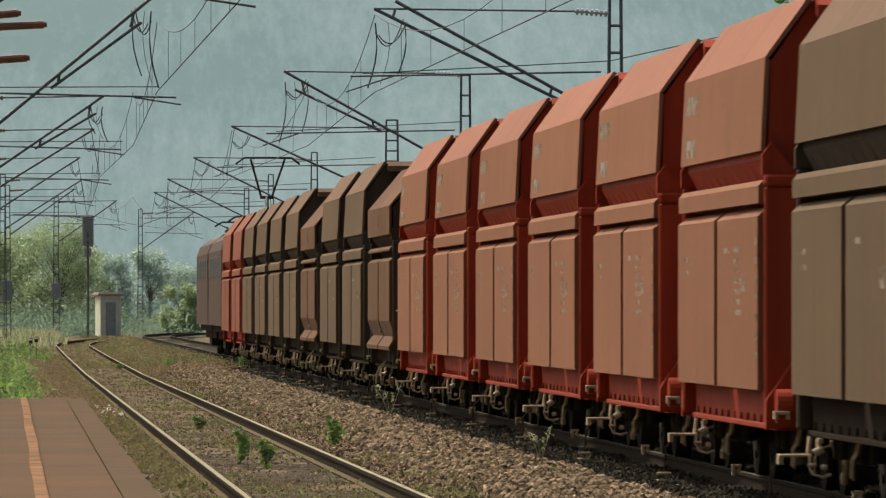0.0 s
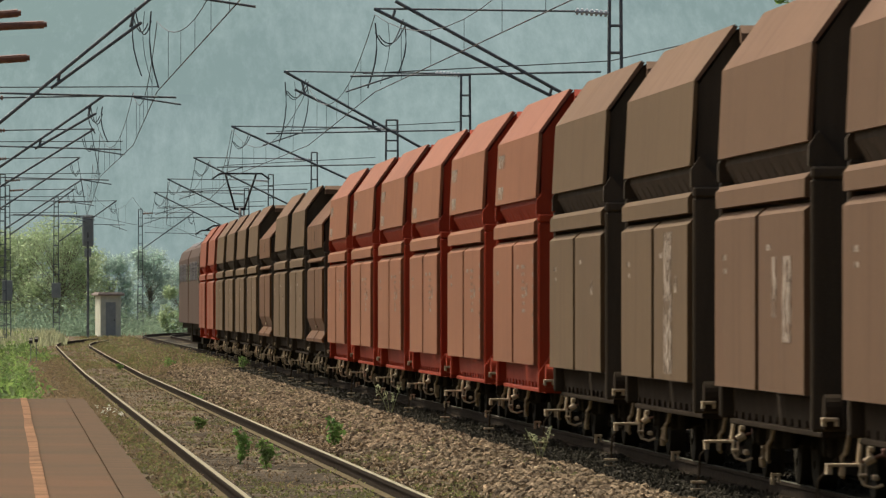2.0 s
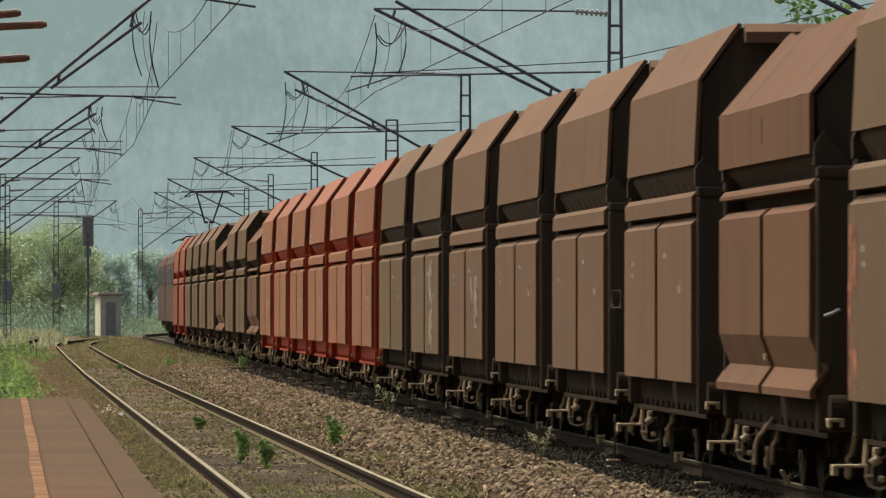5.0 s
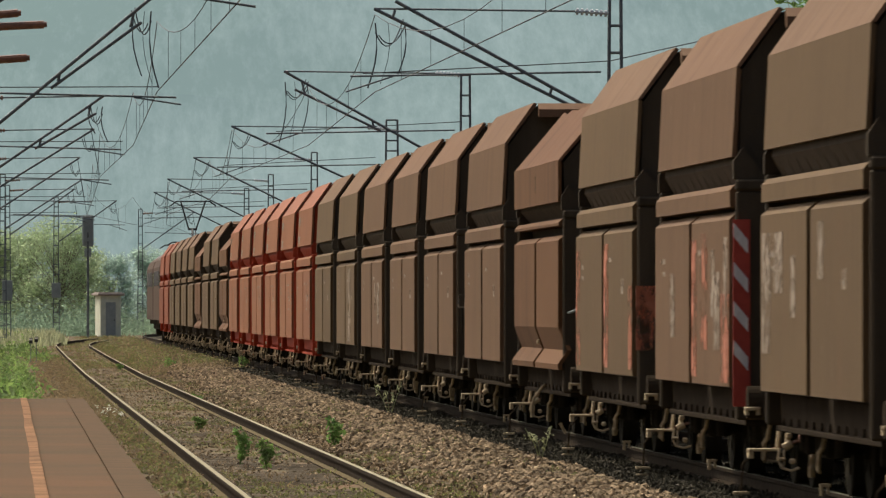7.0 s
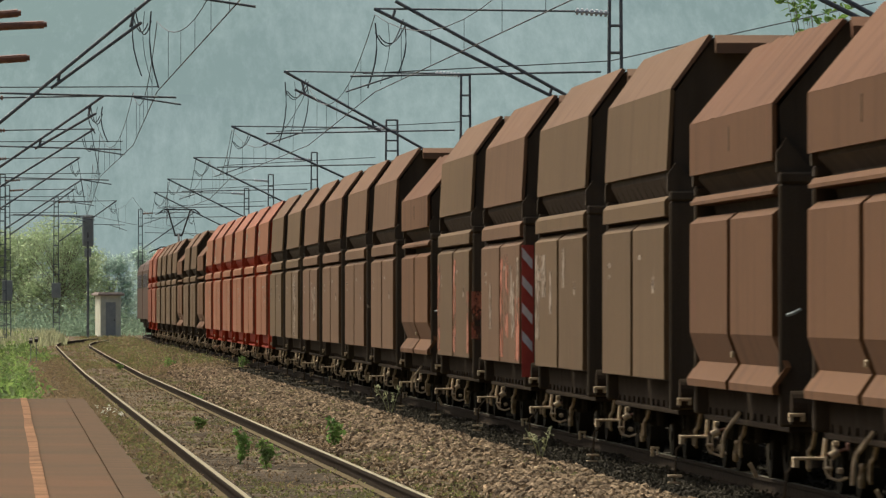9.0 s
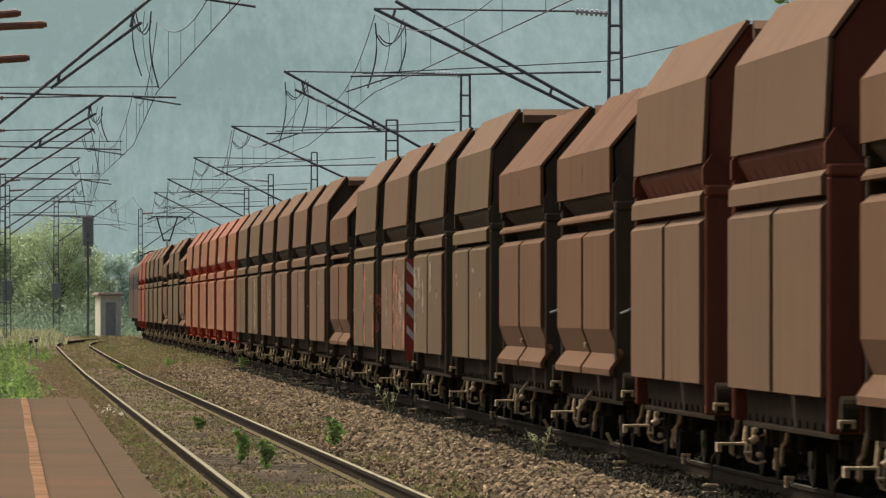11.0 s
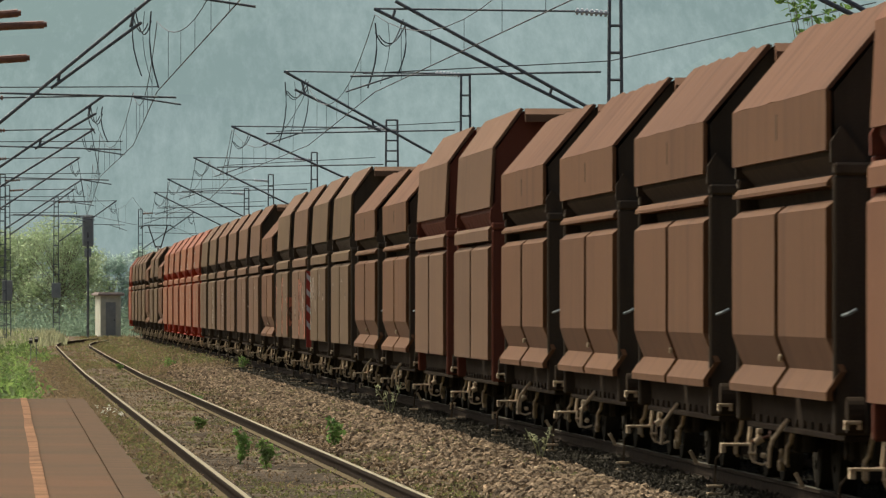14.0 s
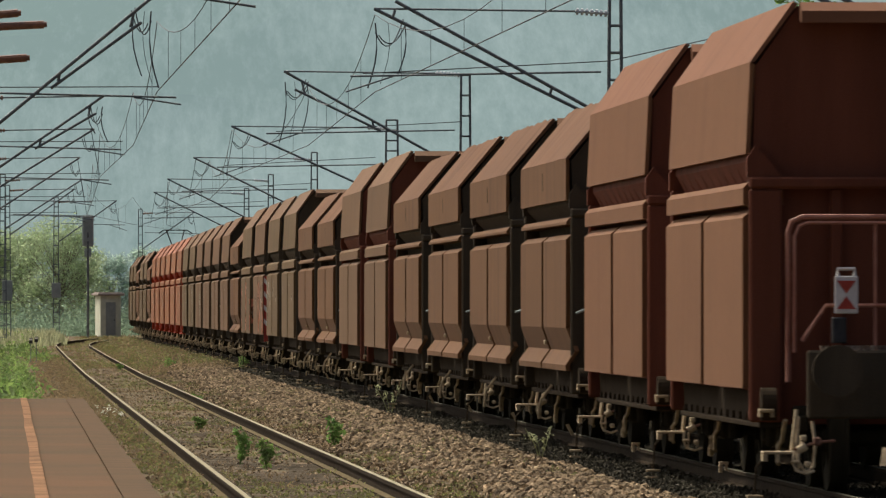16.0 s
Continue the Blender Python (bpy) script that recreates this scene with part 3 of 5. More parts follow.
def make_wagon(kind, paint, label):
    fr, pn, rf = PAINTS[paint]
    sh = SHAPES[kind]
    low = kind == "low"
    top = sh["hull"][0][1]
    sill_mat = fr if paint in ("bright", "red") else M_SOOT
    w = thing("hopper_wagon", label, "wagon", "hopper wagons of the train")
    L = HALF_DOOR
    # hull: an open trough with sloping floor
    bm = bmesh.new()
    right = sh["hull"]
    a = [(x, z) for x, z in right] + [(-x, z) for x, z in right[::-1]]
    n = len(a)
    va = [bm.verts.new((x, -L + 0.03, z)) for x, z in a]
    vb = [bm.verts.new((x, L - 0.03, z)) for x, z in a]
    for i in range(n - 1):
        bm.faces.new((va[i], va[i + 1], vb[i + 1], vb[i]))
    bm.faces.new(va)
    bm.faces.new(vb[::-1])
    ix = right[0][0] - 0.06
    rim = [bm.verts.new((sx * ix, sy * (L - 0.1), top)) for sx, sy in ((1, -1), (1, 1), (-1, 1), (-1, -1))]
    low_rim = [bm.verts.new((sx * 0.35, sy * (L - 1.3), 1.5)) for sx, sy in ((1, -1), (1, 1), (-1, 1), (-1, -1))]
    outer = [va[0], vb[0], vb[-1], va[-1]]
    for i in range(4):
        j = (i + 1) % 4
        bm.faces.new((outer[i], outer[j], rim[j], rim[i]))
        bm.faces.new((rim[i], rim[j], low_rim[j], low_rim[i]))
    bm.faces.new(low_rim)
    part("hull", bm, fr, w, "dark hopper hull with an open top")
    for sy in (-1, 1):
        # end frame: top beam, waist beam, corner posts, ribs
        bm = bmesh.new()
        beam = [(L - 0.02, top + 0.03), (L + 0.03, top + 0.03), (L + 0.22, top - 0.05), (L + 0.22, top - 0.15), (L + 0.17, top - 0.15), (L - 0.02, top - 0.12)]
        ends = [[bm.verts.new((sx * (right[0][0] - 0.01), sy * y, z)) for y, z in beam] for sx in (-1, 1)]
        for k in range(6):
            bm.faces.new((ends[0][k], ends[0][(k + 1) % 6], ends[1][(k + 1) % 6], ends[1][k]))
        bm.faces.new(ends[0])
        bm.faces.new(ends[1][::-1])
        part("end_top_beam", bm, fr if paint in ("red", "bright") else rf, w)
        bm = bmesh.new()
        box(bm, -1.5, 1.5, sy * (L - 0.03), sy * (L + 0.16), 2.60, 2.70, 0.02)
        part("end_waist_beam", bm, fr, w)
        bm = bmesh.new()
        for x in (-0.75, 0.0, 0.75):
            box(bm, x - 0.05, x + 0.05, sy * (L - 0.03), sy * (L + 0.07), 1.1, 2.6, 0.01)
        part("end_ribs", bm, fr, w)
        for sx in (-1, 1):
            bm = bmesh.new()
            box(bm, sx * 1.22, sx * 1.5, sy * (L + 0.02), sy * (L + 0.14), 0.6, 2.6, 0.02)
            prism(bm, flip([(1.22, 2.7), (1.52, 2.7), (1.52, 2.86), (1.44, 2.98)], sx), sy * (L - 0.02), sy * (L + 0.10))
            if paint in ("red", "bright"):
                prism(bm, flip([(1.1, 0.6), (1.5, 0.56), (1.5, 0.80), (1.22, 1.2)], sx), sy * (L + 0.13), sy * (L + 0.26))
            part("corner_post", bm, fr, w)
            bm = bmesh.new()
            disc(bm, sx * 1.3, sx * 1.43, sy * (L + 0.45), 0.76, 0.14, 20)
            part("end_bracket", bm, sill_mat, w)
            # buffers
            bm = bmesh.new()
            tube(bm, (sx * 0.875, sy * 5.62, 1.05), (sx * 0.875, sy * 6.05, 1.05), 0.09, 10)
            tube(bm, (sx * 0.875, sy * 6.05, 1.05), (sx * 0.875, sy * 6.2, 1.05), 0.07, 10)
            tube(bm, (sx * 0.875, sy * 6.19, 1.05), (sx * 0.875, sy * 6.235, 1.05), 0.22, 16)
            part("buffer", bm, M_DARK_FRAME if paint == "rust" else M_UNDER, w)
        bm = bmesh.new()
        box(bm, -1.08, 1.08, sy * 5.5, sy * 5.64, 0.64, 1.22, 0.02)
        box(bm, -0.45, 0.45, sy * (L + 0.1), sy * 5.5, 1.16, 1.22)
        part("end_platform", bm, M_DARK_FRAME if paint == "rust" else M_UNDER, w)
        bm = bmesh.new()
        tube(bm, (0, sy * 5.6, 1.03), (0, sy * 5.95, 1.03), 0.05, 8)
        tube(bm, (0, sy * 5.95, 1.05), (0, sy * 6.0, 0.75), 0.045, 8)
        part("draw_hook", bm, M_UNDER, w)
    # the sides
    for sx in (-1, 1):
        bm = bmesh.new()
        prism(bm, flip(plate(sh["upper"][1:], 0.04), sx), -L, L)
        part("upper_panel", bm, pn, w)
        bm = bmesh.new()
        if low:
            dented_plate(bm, flip(plate(sh["upper"][:2], 0.04), sx), L, 5)
        else:
            prism(bm, flip(plate(sh["upper"][:2], 0.04), sx), -L, L)
        part("roof_panel", bm, rf, w, "sloping upper panel with its own tone")
        bm = bmesh.new()
        z0, z1 = sh["strip"]
        prism(bm, flip([(1.2, z0), (1.545, z0), (1.545, z1 - 0.05), (1.50, z1), (1.2, z1)], sx), -L, L)
        part("side_strip", bm, pn, w)
        for y0, y1 in ((-L, -0.18), (0.18, L)):
            bm = bmesh.new()
            prism(bm, flip(plate(sh["door"], 0.05), sx), y0, y1)
            if low:
                for q in bm.verts:
                    if q.co.z < 1.2 and abs(q.co.y) > 1:
                        q.co.y += math.copysign(0.18, q.co.y)
            part("discharge_door", bm, pn, w)
        for i in range(11):
            y = -L + 0.4 + i * (2 * L - 0.8) / 10
            shared_part(("bracket", paint, sx), "bracket", lambda q: prism(q, flip([(1.32, 2.67), (1.375, 2.67), (1.44, 2.80), (1.40, 2.80), (1.32, 2.74)], sx), -0.07, 0.07), fr, w, pose(0, y, 0))
        bm = bmesh.new()
        box(bm, sx * 1.2, sx * 1.415, -L - 0.1, L + 0.1, 0.55, 0.60, 0.01)
        prism(bm, flip([(1.33, 0.60), (1.37, 0.60), (1.385, 0.86), (1.34, 0.86)], sx), -L - 0.05, L + 0.05)
        part("sill", bm, sill_mat, w)
        for i in range(13):
            y = -L + 0.25 + i * (2 * L - 0.5) / 12
            shared_part(("sill_rib", paint, sx), "sill_rib", lambda q: prism(q, flip([(1.36, 0.602), (1.395, 0.602), (1.390, 0.665), (1.36, 0.665)], sx), -0.06, 0.06), sill_mat, w, pose(0, y, 0))
        end_gear(w, sx, low)
        if low:
            bm = bmesh.new()
            chain(bm, [(sx * 1.44, -L - 0.2, 1.52), (sx * 1.39, -L - 0.3, 1.54), (sx * 1.34, -L - 0.32, 1.57)], 0.014, 6)
            part("release_handle", bm, M_GREY_BOX, w, "grey release handle")
            bm = bmesh.new()
            box(bm, sx * 1.545, sx * 1.554, -0.06, 0.0, 2.95, 3.16)
            part("weld_seam", bm, M_DARK_FRAME, w)
    bm = bmesh.new()
    box(bm, -0.3, 0.3, -5.5, 5.5, 0.72, 1.1)
    box(bm, -1.15, 1.15, -2.2, 2.2, 0.66, 0.9)
    tube(bm, (0.35, -1.2, 0.5), (0.35, 1.4, 0.5), 0.2, 12)
    part("underframe", bm, M_UNDER, w)
    for y in (-3.55, 3.55):
        bogie_parts(w, y)
    # faded lettering, kept as plain bars
    bars = [(3.5, 2.02, 0.5, 0.05), (3.4, 1.90, 0.35, 0.045), (-1.2, 2.08, 0.5, 0.05), (-3.1, 1.80, 0.35, 0.16)]
    if paint == "red":
        bars += [(3.5, 3.44, 1.4, 0.19), (3.4, 3.04, 1.2, 0.17)] + [(-2.4, 2.08 - 0.09 * k, 0.75 - 0.12 * (k % 3), 0.045) for k in range(7)]
    if paint in ("red", "grey", "tan"):
        for y, z, wd, ht in bars:
            x = -1.553 if z < 2.5 else -(1.485 + (3.688 - z) / 0.788 * 0.04) - 0.004
            bm = bmesh.new()
            box(bm, x, x + 0.006, y - wd / 2, y + wd / 2, z - ht / 2, z + ht / 2)
            part("marking", bm, M_MARK, w, "faded white lettering bar")
    return w


ORDER = ("bright bright grey grey grey grey low grey grey low red red red red red red grey grey tan tan tan tan low "
         "grey tan grey grey low low faded faded low low low low rust rust").split()
LABELS = {
    "bright": "clean red hopper wagon with pale red side panels", "red": "red-framed hopper wagon with dusty salmon side panels",
    "grey": "soot-brown hopper wagon with dusty beige side panels", "rust": "oxide-red hopper wagon with brown dusty side panels",
    "faded": "oxide-red hopper wagon with faded tan side panels",
    "tan": "soot-brown hopper wagon with dusty tan side panels",
    "low": "low brown hopper wagon with kinked discharge doors"}
wagons, first = [], {}
for i, p in enumerate(ORDER):
    if p not in first:
        first[p] = make_wagon("low" if p == "low" else "tall", p, LABELS[p])
        wagons.append(first[p])
    else:
        wagons.append(copy_thing(first[p], Matrix()))


# each low wagon has dents of its own
for seed, w in enumerate([q for q, p in zip(wagons, ORDER) if p == "low"]):
    for ob in w.children:
        if ob.name.split(".")[0] == "roof_panel":
            side = 1 if sum(q.co.x for q in ob.data.vertices) > 0 else -1
            bm = bmesh.new()
            dented_plate(bm, flip(plate(SHAPES["low"]["upper"][:2], 0.04), side), HALF_DOOR, seed)
            ob.data = mesh_of(bm, "roof_panel", M_LOW_ROOF)


def wagon_start(i):
    """Where a wagon's middle is at the clip's start, along the track."""
    return REAR_0 + PITCH * (15 - i) + HALF_DOOR


def on_track(s):
    e = 0.5
    dx = (bend_2(s + e) - bend_2(s - e)) / (2 * e)
    return pose(TRACK_2 + bend_2(s), s, 0, 0, 0, -math.degrees(math.atan(dx)))


# single wagons' own marks
def side_patch(wagon, name, rects, material, label):
    for y0, y1, z0, z1 in rects:
        bm = bmesh.new()
        box(bm, -1.556, -1.549, y0, y1, z0, z1)
        part(name, bm, material, wagon, label)


for i in (10, 12, 14, 15):
    side_patch(wagons[i], "edge_mark", [(-4.57, -4.42, 1.15 + k * 0.16, 1.21 + k * 0.16) for k in range(7)], M_MARK, "white dash on the door edge")
side_patch(wagons[23], "paint_patch", [(3.9, 4.55, 0.95, 2.2), (-0.85, -0.2, 0.95, 2.25), (-4.55, -4.1, 0.95, 1.8)], M_ORANGE, "flaked orange paint")
side_patch(wagons[24], "paint_patch", [(-0.75, -0.2, 0.95, 2.2), (-4.55, -3.7, 0.92, 1.7), (-2.0, -1.3, 1.2, 2.25)], M_ORANGE, "flaked orange paint")
side_patch(wagons[24], "scrape", [(-3.5, -2.9, 1.2, 1.9), (-2.9, -2.5, 1.5, 2.1), (-4.4, -4.0, 1.5, 2.2), (2.0, 2.5, 1.3, 1.9)], M_MARK, "bare pale scrape")
side_patch(wagons[25], "scrape", [(2.4, 3.2, 1.7, 2.2), (3.6, 4.4, 1.2, 2.2), (-1.3, -0.9, 1.8, 2.25), (1.2, 1.6, 1.5, 2.0)], M_MARK, "bare pale scrape")
side_patch(wagons[18], "scrape", [(-3.4, -2.6, 1.3, 2.0), (-2.0, -1.6, 1.5, 2.0)], M_MARK, "bare pale scrape")
side_patch(wagons[17], "scrape", [(-2.6, -1.6, 0.95, 2.3)], M_MARK, "bare pale scrape")
bm = bmesh.new()
chain(bm, [(-1.5, -5.2, 1.58), (-1.5, -5.2, 1.76), (-1.41, -5.2, 1.76), (-1.41, -5.2, 1.58), (-1.5, -5.2, 1.58)], 0.012, 4)
part("label_frame", bm, M_MARK, wagons[20], "small pale label frame")
bm = bmesh.new()
tube(bm, (-1.45, -5.2, 1.2), (-1.45, -5.2, 1.58), 0.012, 4)
part("label_post", bm, M_UNDER, wagons[20])
# hazard-striped corner post and a red post
bm = bmesh.new()
box(bm, -1.53, -1.38, -4.76, -4.73, 0.72, 2.35)
post = part("hazard_plate", bm, M_SIGNRED, wagons[24], "red plate with white hazard stripes")
for k in range(4):
    bm = bmesh.new()
    z = 1.05 + k * 0.34
    prism(bm, [(-1.525, z + 0.13), (-1.40, z - 0.02), (-1.40, z + 0.10), (-1.525, z + 0.25)], -4.775, -4.762)
    part("hazard_stripe", bm, M_WHITE, post)
bm = bmesh.new()
box(bm, -1.52, -1.3, -4.75, -4.725, 1.15, 1.80)
part("red_plate", bm, M_ORANGE, wagons[23], "red painted corner post")

# tail of the last wagon: railing and tail board
last = wagons[-1]
bm = bmesh.new()
Y = -5.55
chain(bm, [(-1.24, Y, 0.95), (-1.24, Y, 2.22), (-1.21, Y, 2.31), (-1.12, Y, 2.35), (1.12, Y, 2.35), (1.21, Y, 2.31), (1.24, Y, 2.22), (1.24, Y, 0.95)], 0.024, 8)
chain(bm, [(-1.19, Y - 0.04, 1.2), (-1.19, Y - 0.04, 2.18), (-1.15, Y - 0.04, 2.27), (-1.08, Y - 0.04, 2.3), (1.1, Y - 0.04, 2.3)], 0.016, 6)
part("end_railing", bm, M_RAILING, last, "bent tubular end railing, worn red paint")
bm = bmesh.new()
chain(bm, [(-1.12, Y, 1.3), (-0.92, Y, 1.6), (1.0, Y, 1.6)], 0.02, 6)
for x in (-0.5, 0.4):
    tube(bm, (x, Y, 1.22), (x, Y, 2.3), 0.015, 6)
part("guard_bar", bm, M_RAILING, last)
bm = bmesh.new()
box(bm, -0.95, 0.95, Y - 0.02, Y + 0.2, 1.22, 1.26)
part("deck_edge", bm, M_MARK, last, "worn pale deck edge")
bm = bmesh.new()
box(bm, -0.93, -0.73, -5.70, -5.67, 1.52, 1.84, 0.01)
chain(bm, [(-0.90, -5.68, 1.84), (-0.90, -5.68, 1.90), (-0.76, -5.68, 1.90), (-0.76, -5.68, 1.84)], 0.018, 6)
board = part("tail_board", bm, M_WHITE, last, "white tail board with two red triangles", at=pose(0.07, 0, 0.01))
for z0, z1 in ((1.80, 1.69), (1.56, 1.67)):
    bm = bmesh.new()
    prism(bm, [(-0.91, z0), (-0.75, z0), (-0.83, z1)], -5.708, -5.701)
    part("red_triangle", bm, M_SIGNRED, board)
bm = bmesh.new()
box(bm, -0.88, -0.76, -5.72, -5.6, 1.28, 1.50, 0.01)
part("lamp_bracket", bm, M_BLACK, last, "black lamp bracket")
bm = bmesh.new()
chain(bm, [(-1.17, -5.75, 0.66), (-1.19, -5.8, 0.45), (-1.18, -5.82, 0.28), (-1.12, -5.84, 0.19), (-1.05, -5.82, 0.24), (-1.03, -5.78, 0.42), (-1.05, -5.7, 0.62)], 0.015, 6)
part("brake_hose", bm, M_GEAR, last, "dusty looped brake hose")

# ---- locomotive ----
loco = thing("locomotive", "faded red electric locomotive with a raised pantograph", "locomotive", "locomotives")
bm = bmesh.new()
prof = [(-1.5, 1.0), (-1.5, 3.3), (-1.38, 3.62), (-1.1, 3.82), (1.1, 3.82), (1.38, 3.62), (1.5, 3.3), (1.5, 1.0)]
prism(bm, prof, -8.6, 8.6)
for sy in (-1, 1):
    a = [bm.verts.new((x, sy * 8.6, z)) for x, z in prof]
    b = [bm.verts.new((x * 0.93, sy * (9.2 if z < 2.4 else 9.2 - (z - 2.2) * 0.28), z * 0.995)) for x, z in prof]
    for k in range(len(prof)):
        j = (k + 1) % len(prof)
        bm.faces.new((a[k], a[j], b[j], b[k]))
    bm.faces.new(b)
part("body", bm, M_LOCO, loco)
bm = bmesh.new()
prism(bm, [(-1.12, 3.80), (-0.95, 3.95), (0.95, 3.95), (1.12, 3.80)], -8.2, 8.2)
for y in (-2.5, 0, 2.5):
    box(bm, -0.6, 0.6, y - 0.7, y + 0.7, 3.95, 4.12, 0.03)
for y in (-4.5, -1.2, 1.2, 4.5):
    tube(bm, (0.3, y, 3.95), (0.3, y, 4.3), 0.07, 8)
part("roof_gear", bm, M_LOCO_ROOF, loco)
for y in (-6.0, -3.4, -0.8, 1.8, 4.4):
    for sx in (-1, 1):
        bm = bmesh.new()
        box(bm, sx * 1.49, sx * 1.515, y, y + 1.3, 2.5, 3.15, 0.01)
        for k in range(5):
            box(bm, sx * 1.515, sx * 1.53, y + 0.05, y + 1.25, 2.55 + k * 0.12, 2.59 + k * 0.12)
        part("air_grille", bm, M_LOCO_ROOF, loco)
for sy in (-1, 1):
    for sx in (-1, 1):
        bm = bmesh.new()
        box(bm, sx * 1.49, sx * 1.508, sy * 7.3, sy * 8.2, 2.45, 3.1, 0.01)
        part("cab_side_window", bm, M_GLASS, loco)
        bm = bmesh.new()
        box(bm, sx * 0.12, sx * 1.1, sy * 8.95, sy * 9.06, 2.55, 3.15)
        part("windscreen", bm, M_GLASS, loco)
        bm = bmesh.new()
        tube(bm, (sx * 0.875, sy * 9.1, 1.05), (sx * 0.875, sy * 9.6, 1.05), 0.09, 10)
        tube(bm, (sx * 0.875, sy * 9.6, 1.05), (sx * 0.875, sy * 9.66, 1.05), 0.24, 14)
        part("buffer", bm, M_UNDER, loco)
bm = bmesh.new()
box(bm, -1.35, 1.35, -8.9, 8.9, 0.8, 1.02)
box(bm, -1.2, 1.2, -1.6, 1.6, 0.3, 0.8)
part("underframe", bm, M_UNDER, loco)
for y in (-5.2, 5.2):
    bogie = None
    bm = bmesh.new()
    for sx in (-1, 1):
        box(bm, sx * 1.05, sx * 1.2, -2.7, 2.7, 0.55, 0.8, 0.03)
    bogie = part("bogie", bm, M_UNDER, loco, at=pose(0, y, 0))
    for yy in (-2.1, 0, 2.1):
        bm = bmesh.new()
        for sx in (-1, 1):
            disc(bm, sx * 0.68, sx * 0.82, 0, 0, 0.58, 20)
            disc(bm, sx * 0.82, sx * 0.9, 0, 0, 0.16, 10)
        disc(bm, -1.0, 1.0, 0, 0, 0.09, 8)
        part("wheelset", bm, M_WHEEL, bogie, at=pose(0, yy, 0.58))


def pantograph(y, up):
    bm = bmesh.new()
    if up:
        tube(bm, (0, y - 0.2, 4.15), (0, y + 1.3, 4.95), 0.05, 8)
        tube(bm, (0.12, y - 0.1, 4.15), (0.12, y + 1.3, 4.9), 0.02, 6)
        tube(bm, (-0.2, y + 1.3, 4.95), (0.2, y + 1.3, 4.95), 0.05, 8)
        for sx in (-1, 1):
            tube(bm, (sx * 0.16, y + 1.3, 4.95), (sx * 0.52, y, 6.1), 0.034, 6)
        for dy in (-0.18, 0.18):
            chain(bm, [(-0.98, y + dy, 5.95), (-0.72, y + dy, 6.14), (0.72, y + dy, 6.14), (0.98, y + dy, 5.95)], 0.032, 6)
        tube(bm, (-0.45, y - 0.18, 6.12), (-0.45, y + 0.18, 6.12), 0.025, 6)
        tube(bm, (0.45, y - 0.18, 6.12), (0.45, y + 0.18, 6.12), 0.025, 6)
    else:
        for sx in (-1, 1):
            tube(bm, (sx * 0.55, y - 1.1, 4.25), (sx * 0.55, y + 1.1, 4.3), 0.035, 6)
        chain(bm, [(-0.95, y, 4.3), (-0.7, y, 4.45), (0.7, y, 4.45), (0.95, y, 4.3)], 0.035, 6)
    for sx in (-1, 1):
        for dy in (-0.6, 0.6):
            tube(bm, (sx * 0.5, y + dy, 3.93), (sx * 0.5, y + dy, 4.2), 0.06, 8)
    box(bm, -0.6, 0.6, y - 0.7, y + 0.7, 4.1, 4.17)
    part("pantograph", bm, M_BLACK, loco, "raised pantograph" if up else "folded pantograph")


pantograph(5.4, False)
front_loco = copy_thing(loco, Matrix())
tagged(front_loco, "faded red electric locomotive leading the train", "locomotive")
pantograph(-5.4, True)
LOCO_START = wagon_start(0) + 6.27 + 9.72


# ---- sleepers, ballast, platform ----
def sleeper_mesh(material, top):
    bm = bmesh.new()
    box(bm, -1.3, 1.3, -0.13, 0.13, -0.34, top, 0.015)
    return mesh_of(bm, "sleeper", material)


wood_sleeper, concrete_sleeper = sleeper_mesh(M_SLEEPER, -0.165), sleeper_mesh(M_CONCRETE, -0.17)
for tx, bend, lift, name in ((TRACK_1, bend_1, dip, "nearer_track_sleepers"), (TRACK_2, bend_2, lambda s: 0.0, "further_track_sleepers")):
    bed = thing("sleeper_row", "row of weathered sleepers half sunk in the ballast", "sleepers")
    tagged(bed, kind="structure")
    for k in range(150):
        s = 60 + k * 0.62
        ob = new("sleeper", wood_sleeper if tx == TRACK_1 else concrete_sleeper)
        ob.parent = bed
        ob.matrix_basis = pose(tx + bend(s), s, lift(s), 0, 0, random.uniform(-1, 1))


# soot, brake dust and painted-in train shade blacken the bed of the further track
sv, sf = [], []
sx_ = [5.96, 6.05, 6.2, 6.6, 7.0, 7.8, 8.6, 9.2, 9.6]
ss_ = spread(-40, 140, 1.5) + spread(140, 300, 4) + spread(300, 560, 10) + [560]
for y in ss_:
    for x in sx_:
        edge = 0.06 * noise.noise((y * 0.5, 2, 1)) if x < 6 else 0
        xx = x + edge + bend_2(y)
        sv.append((xx, y, max(ground_z(x, y) + (0.012 if 6.0 < x < 9.5 else -0.02), -0.5)))
sf = [(j * len(sx_) + i, j * len(sx_) + i + 1, (j + 1) * len(sx_) + i + 1, (j + 1) * len(sx_) + i) for j in range(len(ss_) - 1) for i in range(len(sx_) - 1)]
dark_bed = new("sooty_trackbed", from_lists("sooty_trackbed", sv, sf, mat("soot_and_painted_shade", (0.024, 0.022, 0.015), (0.045, 0.04, 0.027), 3, 0.97, 0.4, fine=30, spec=0.03)))
tagged(dark_bed, "bed under the further track, dark with soot and painted train shade", "trackbed", kind="structure")


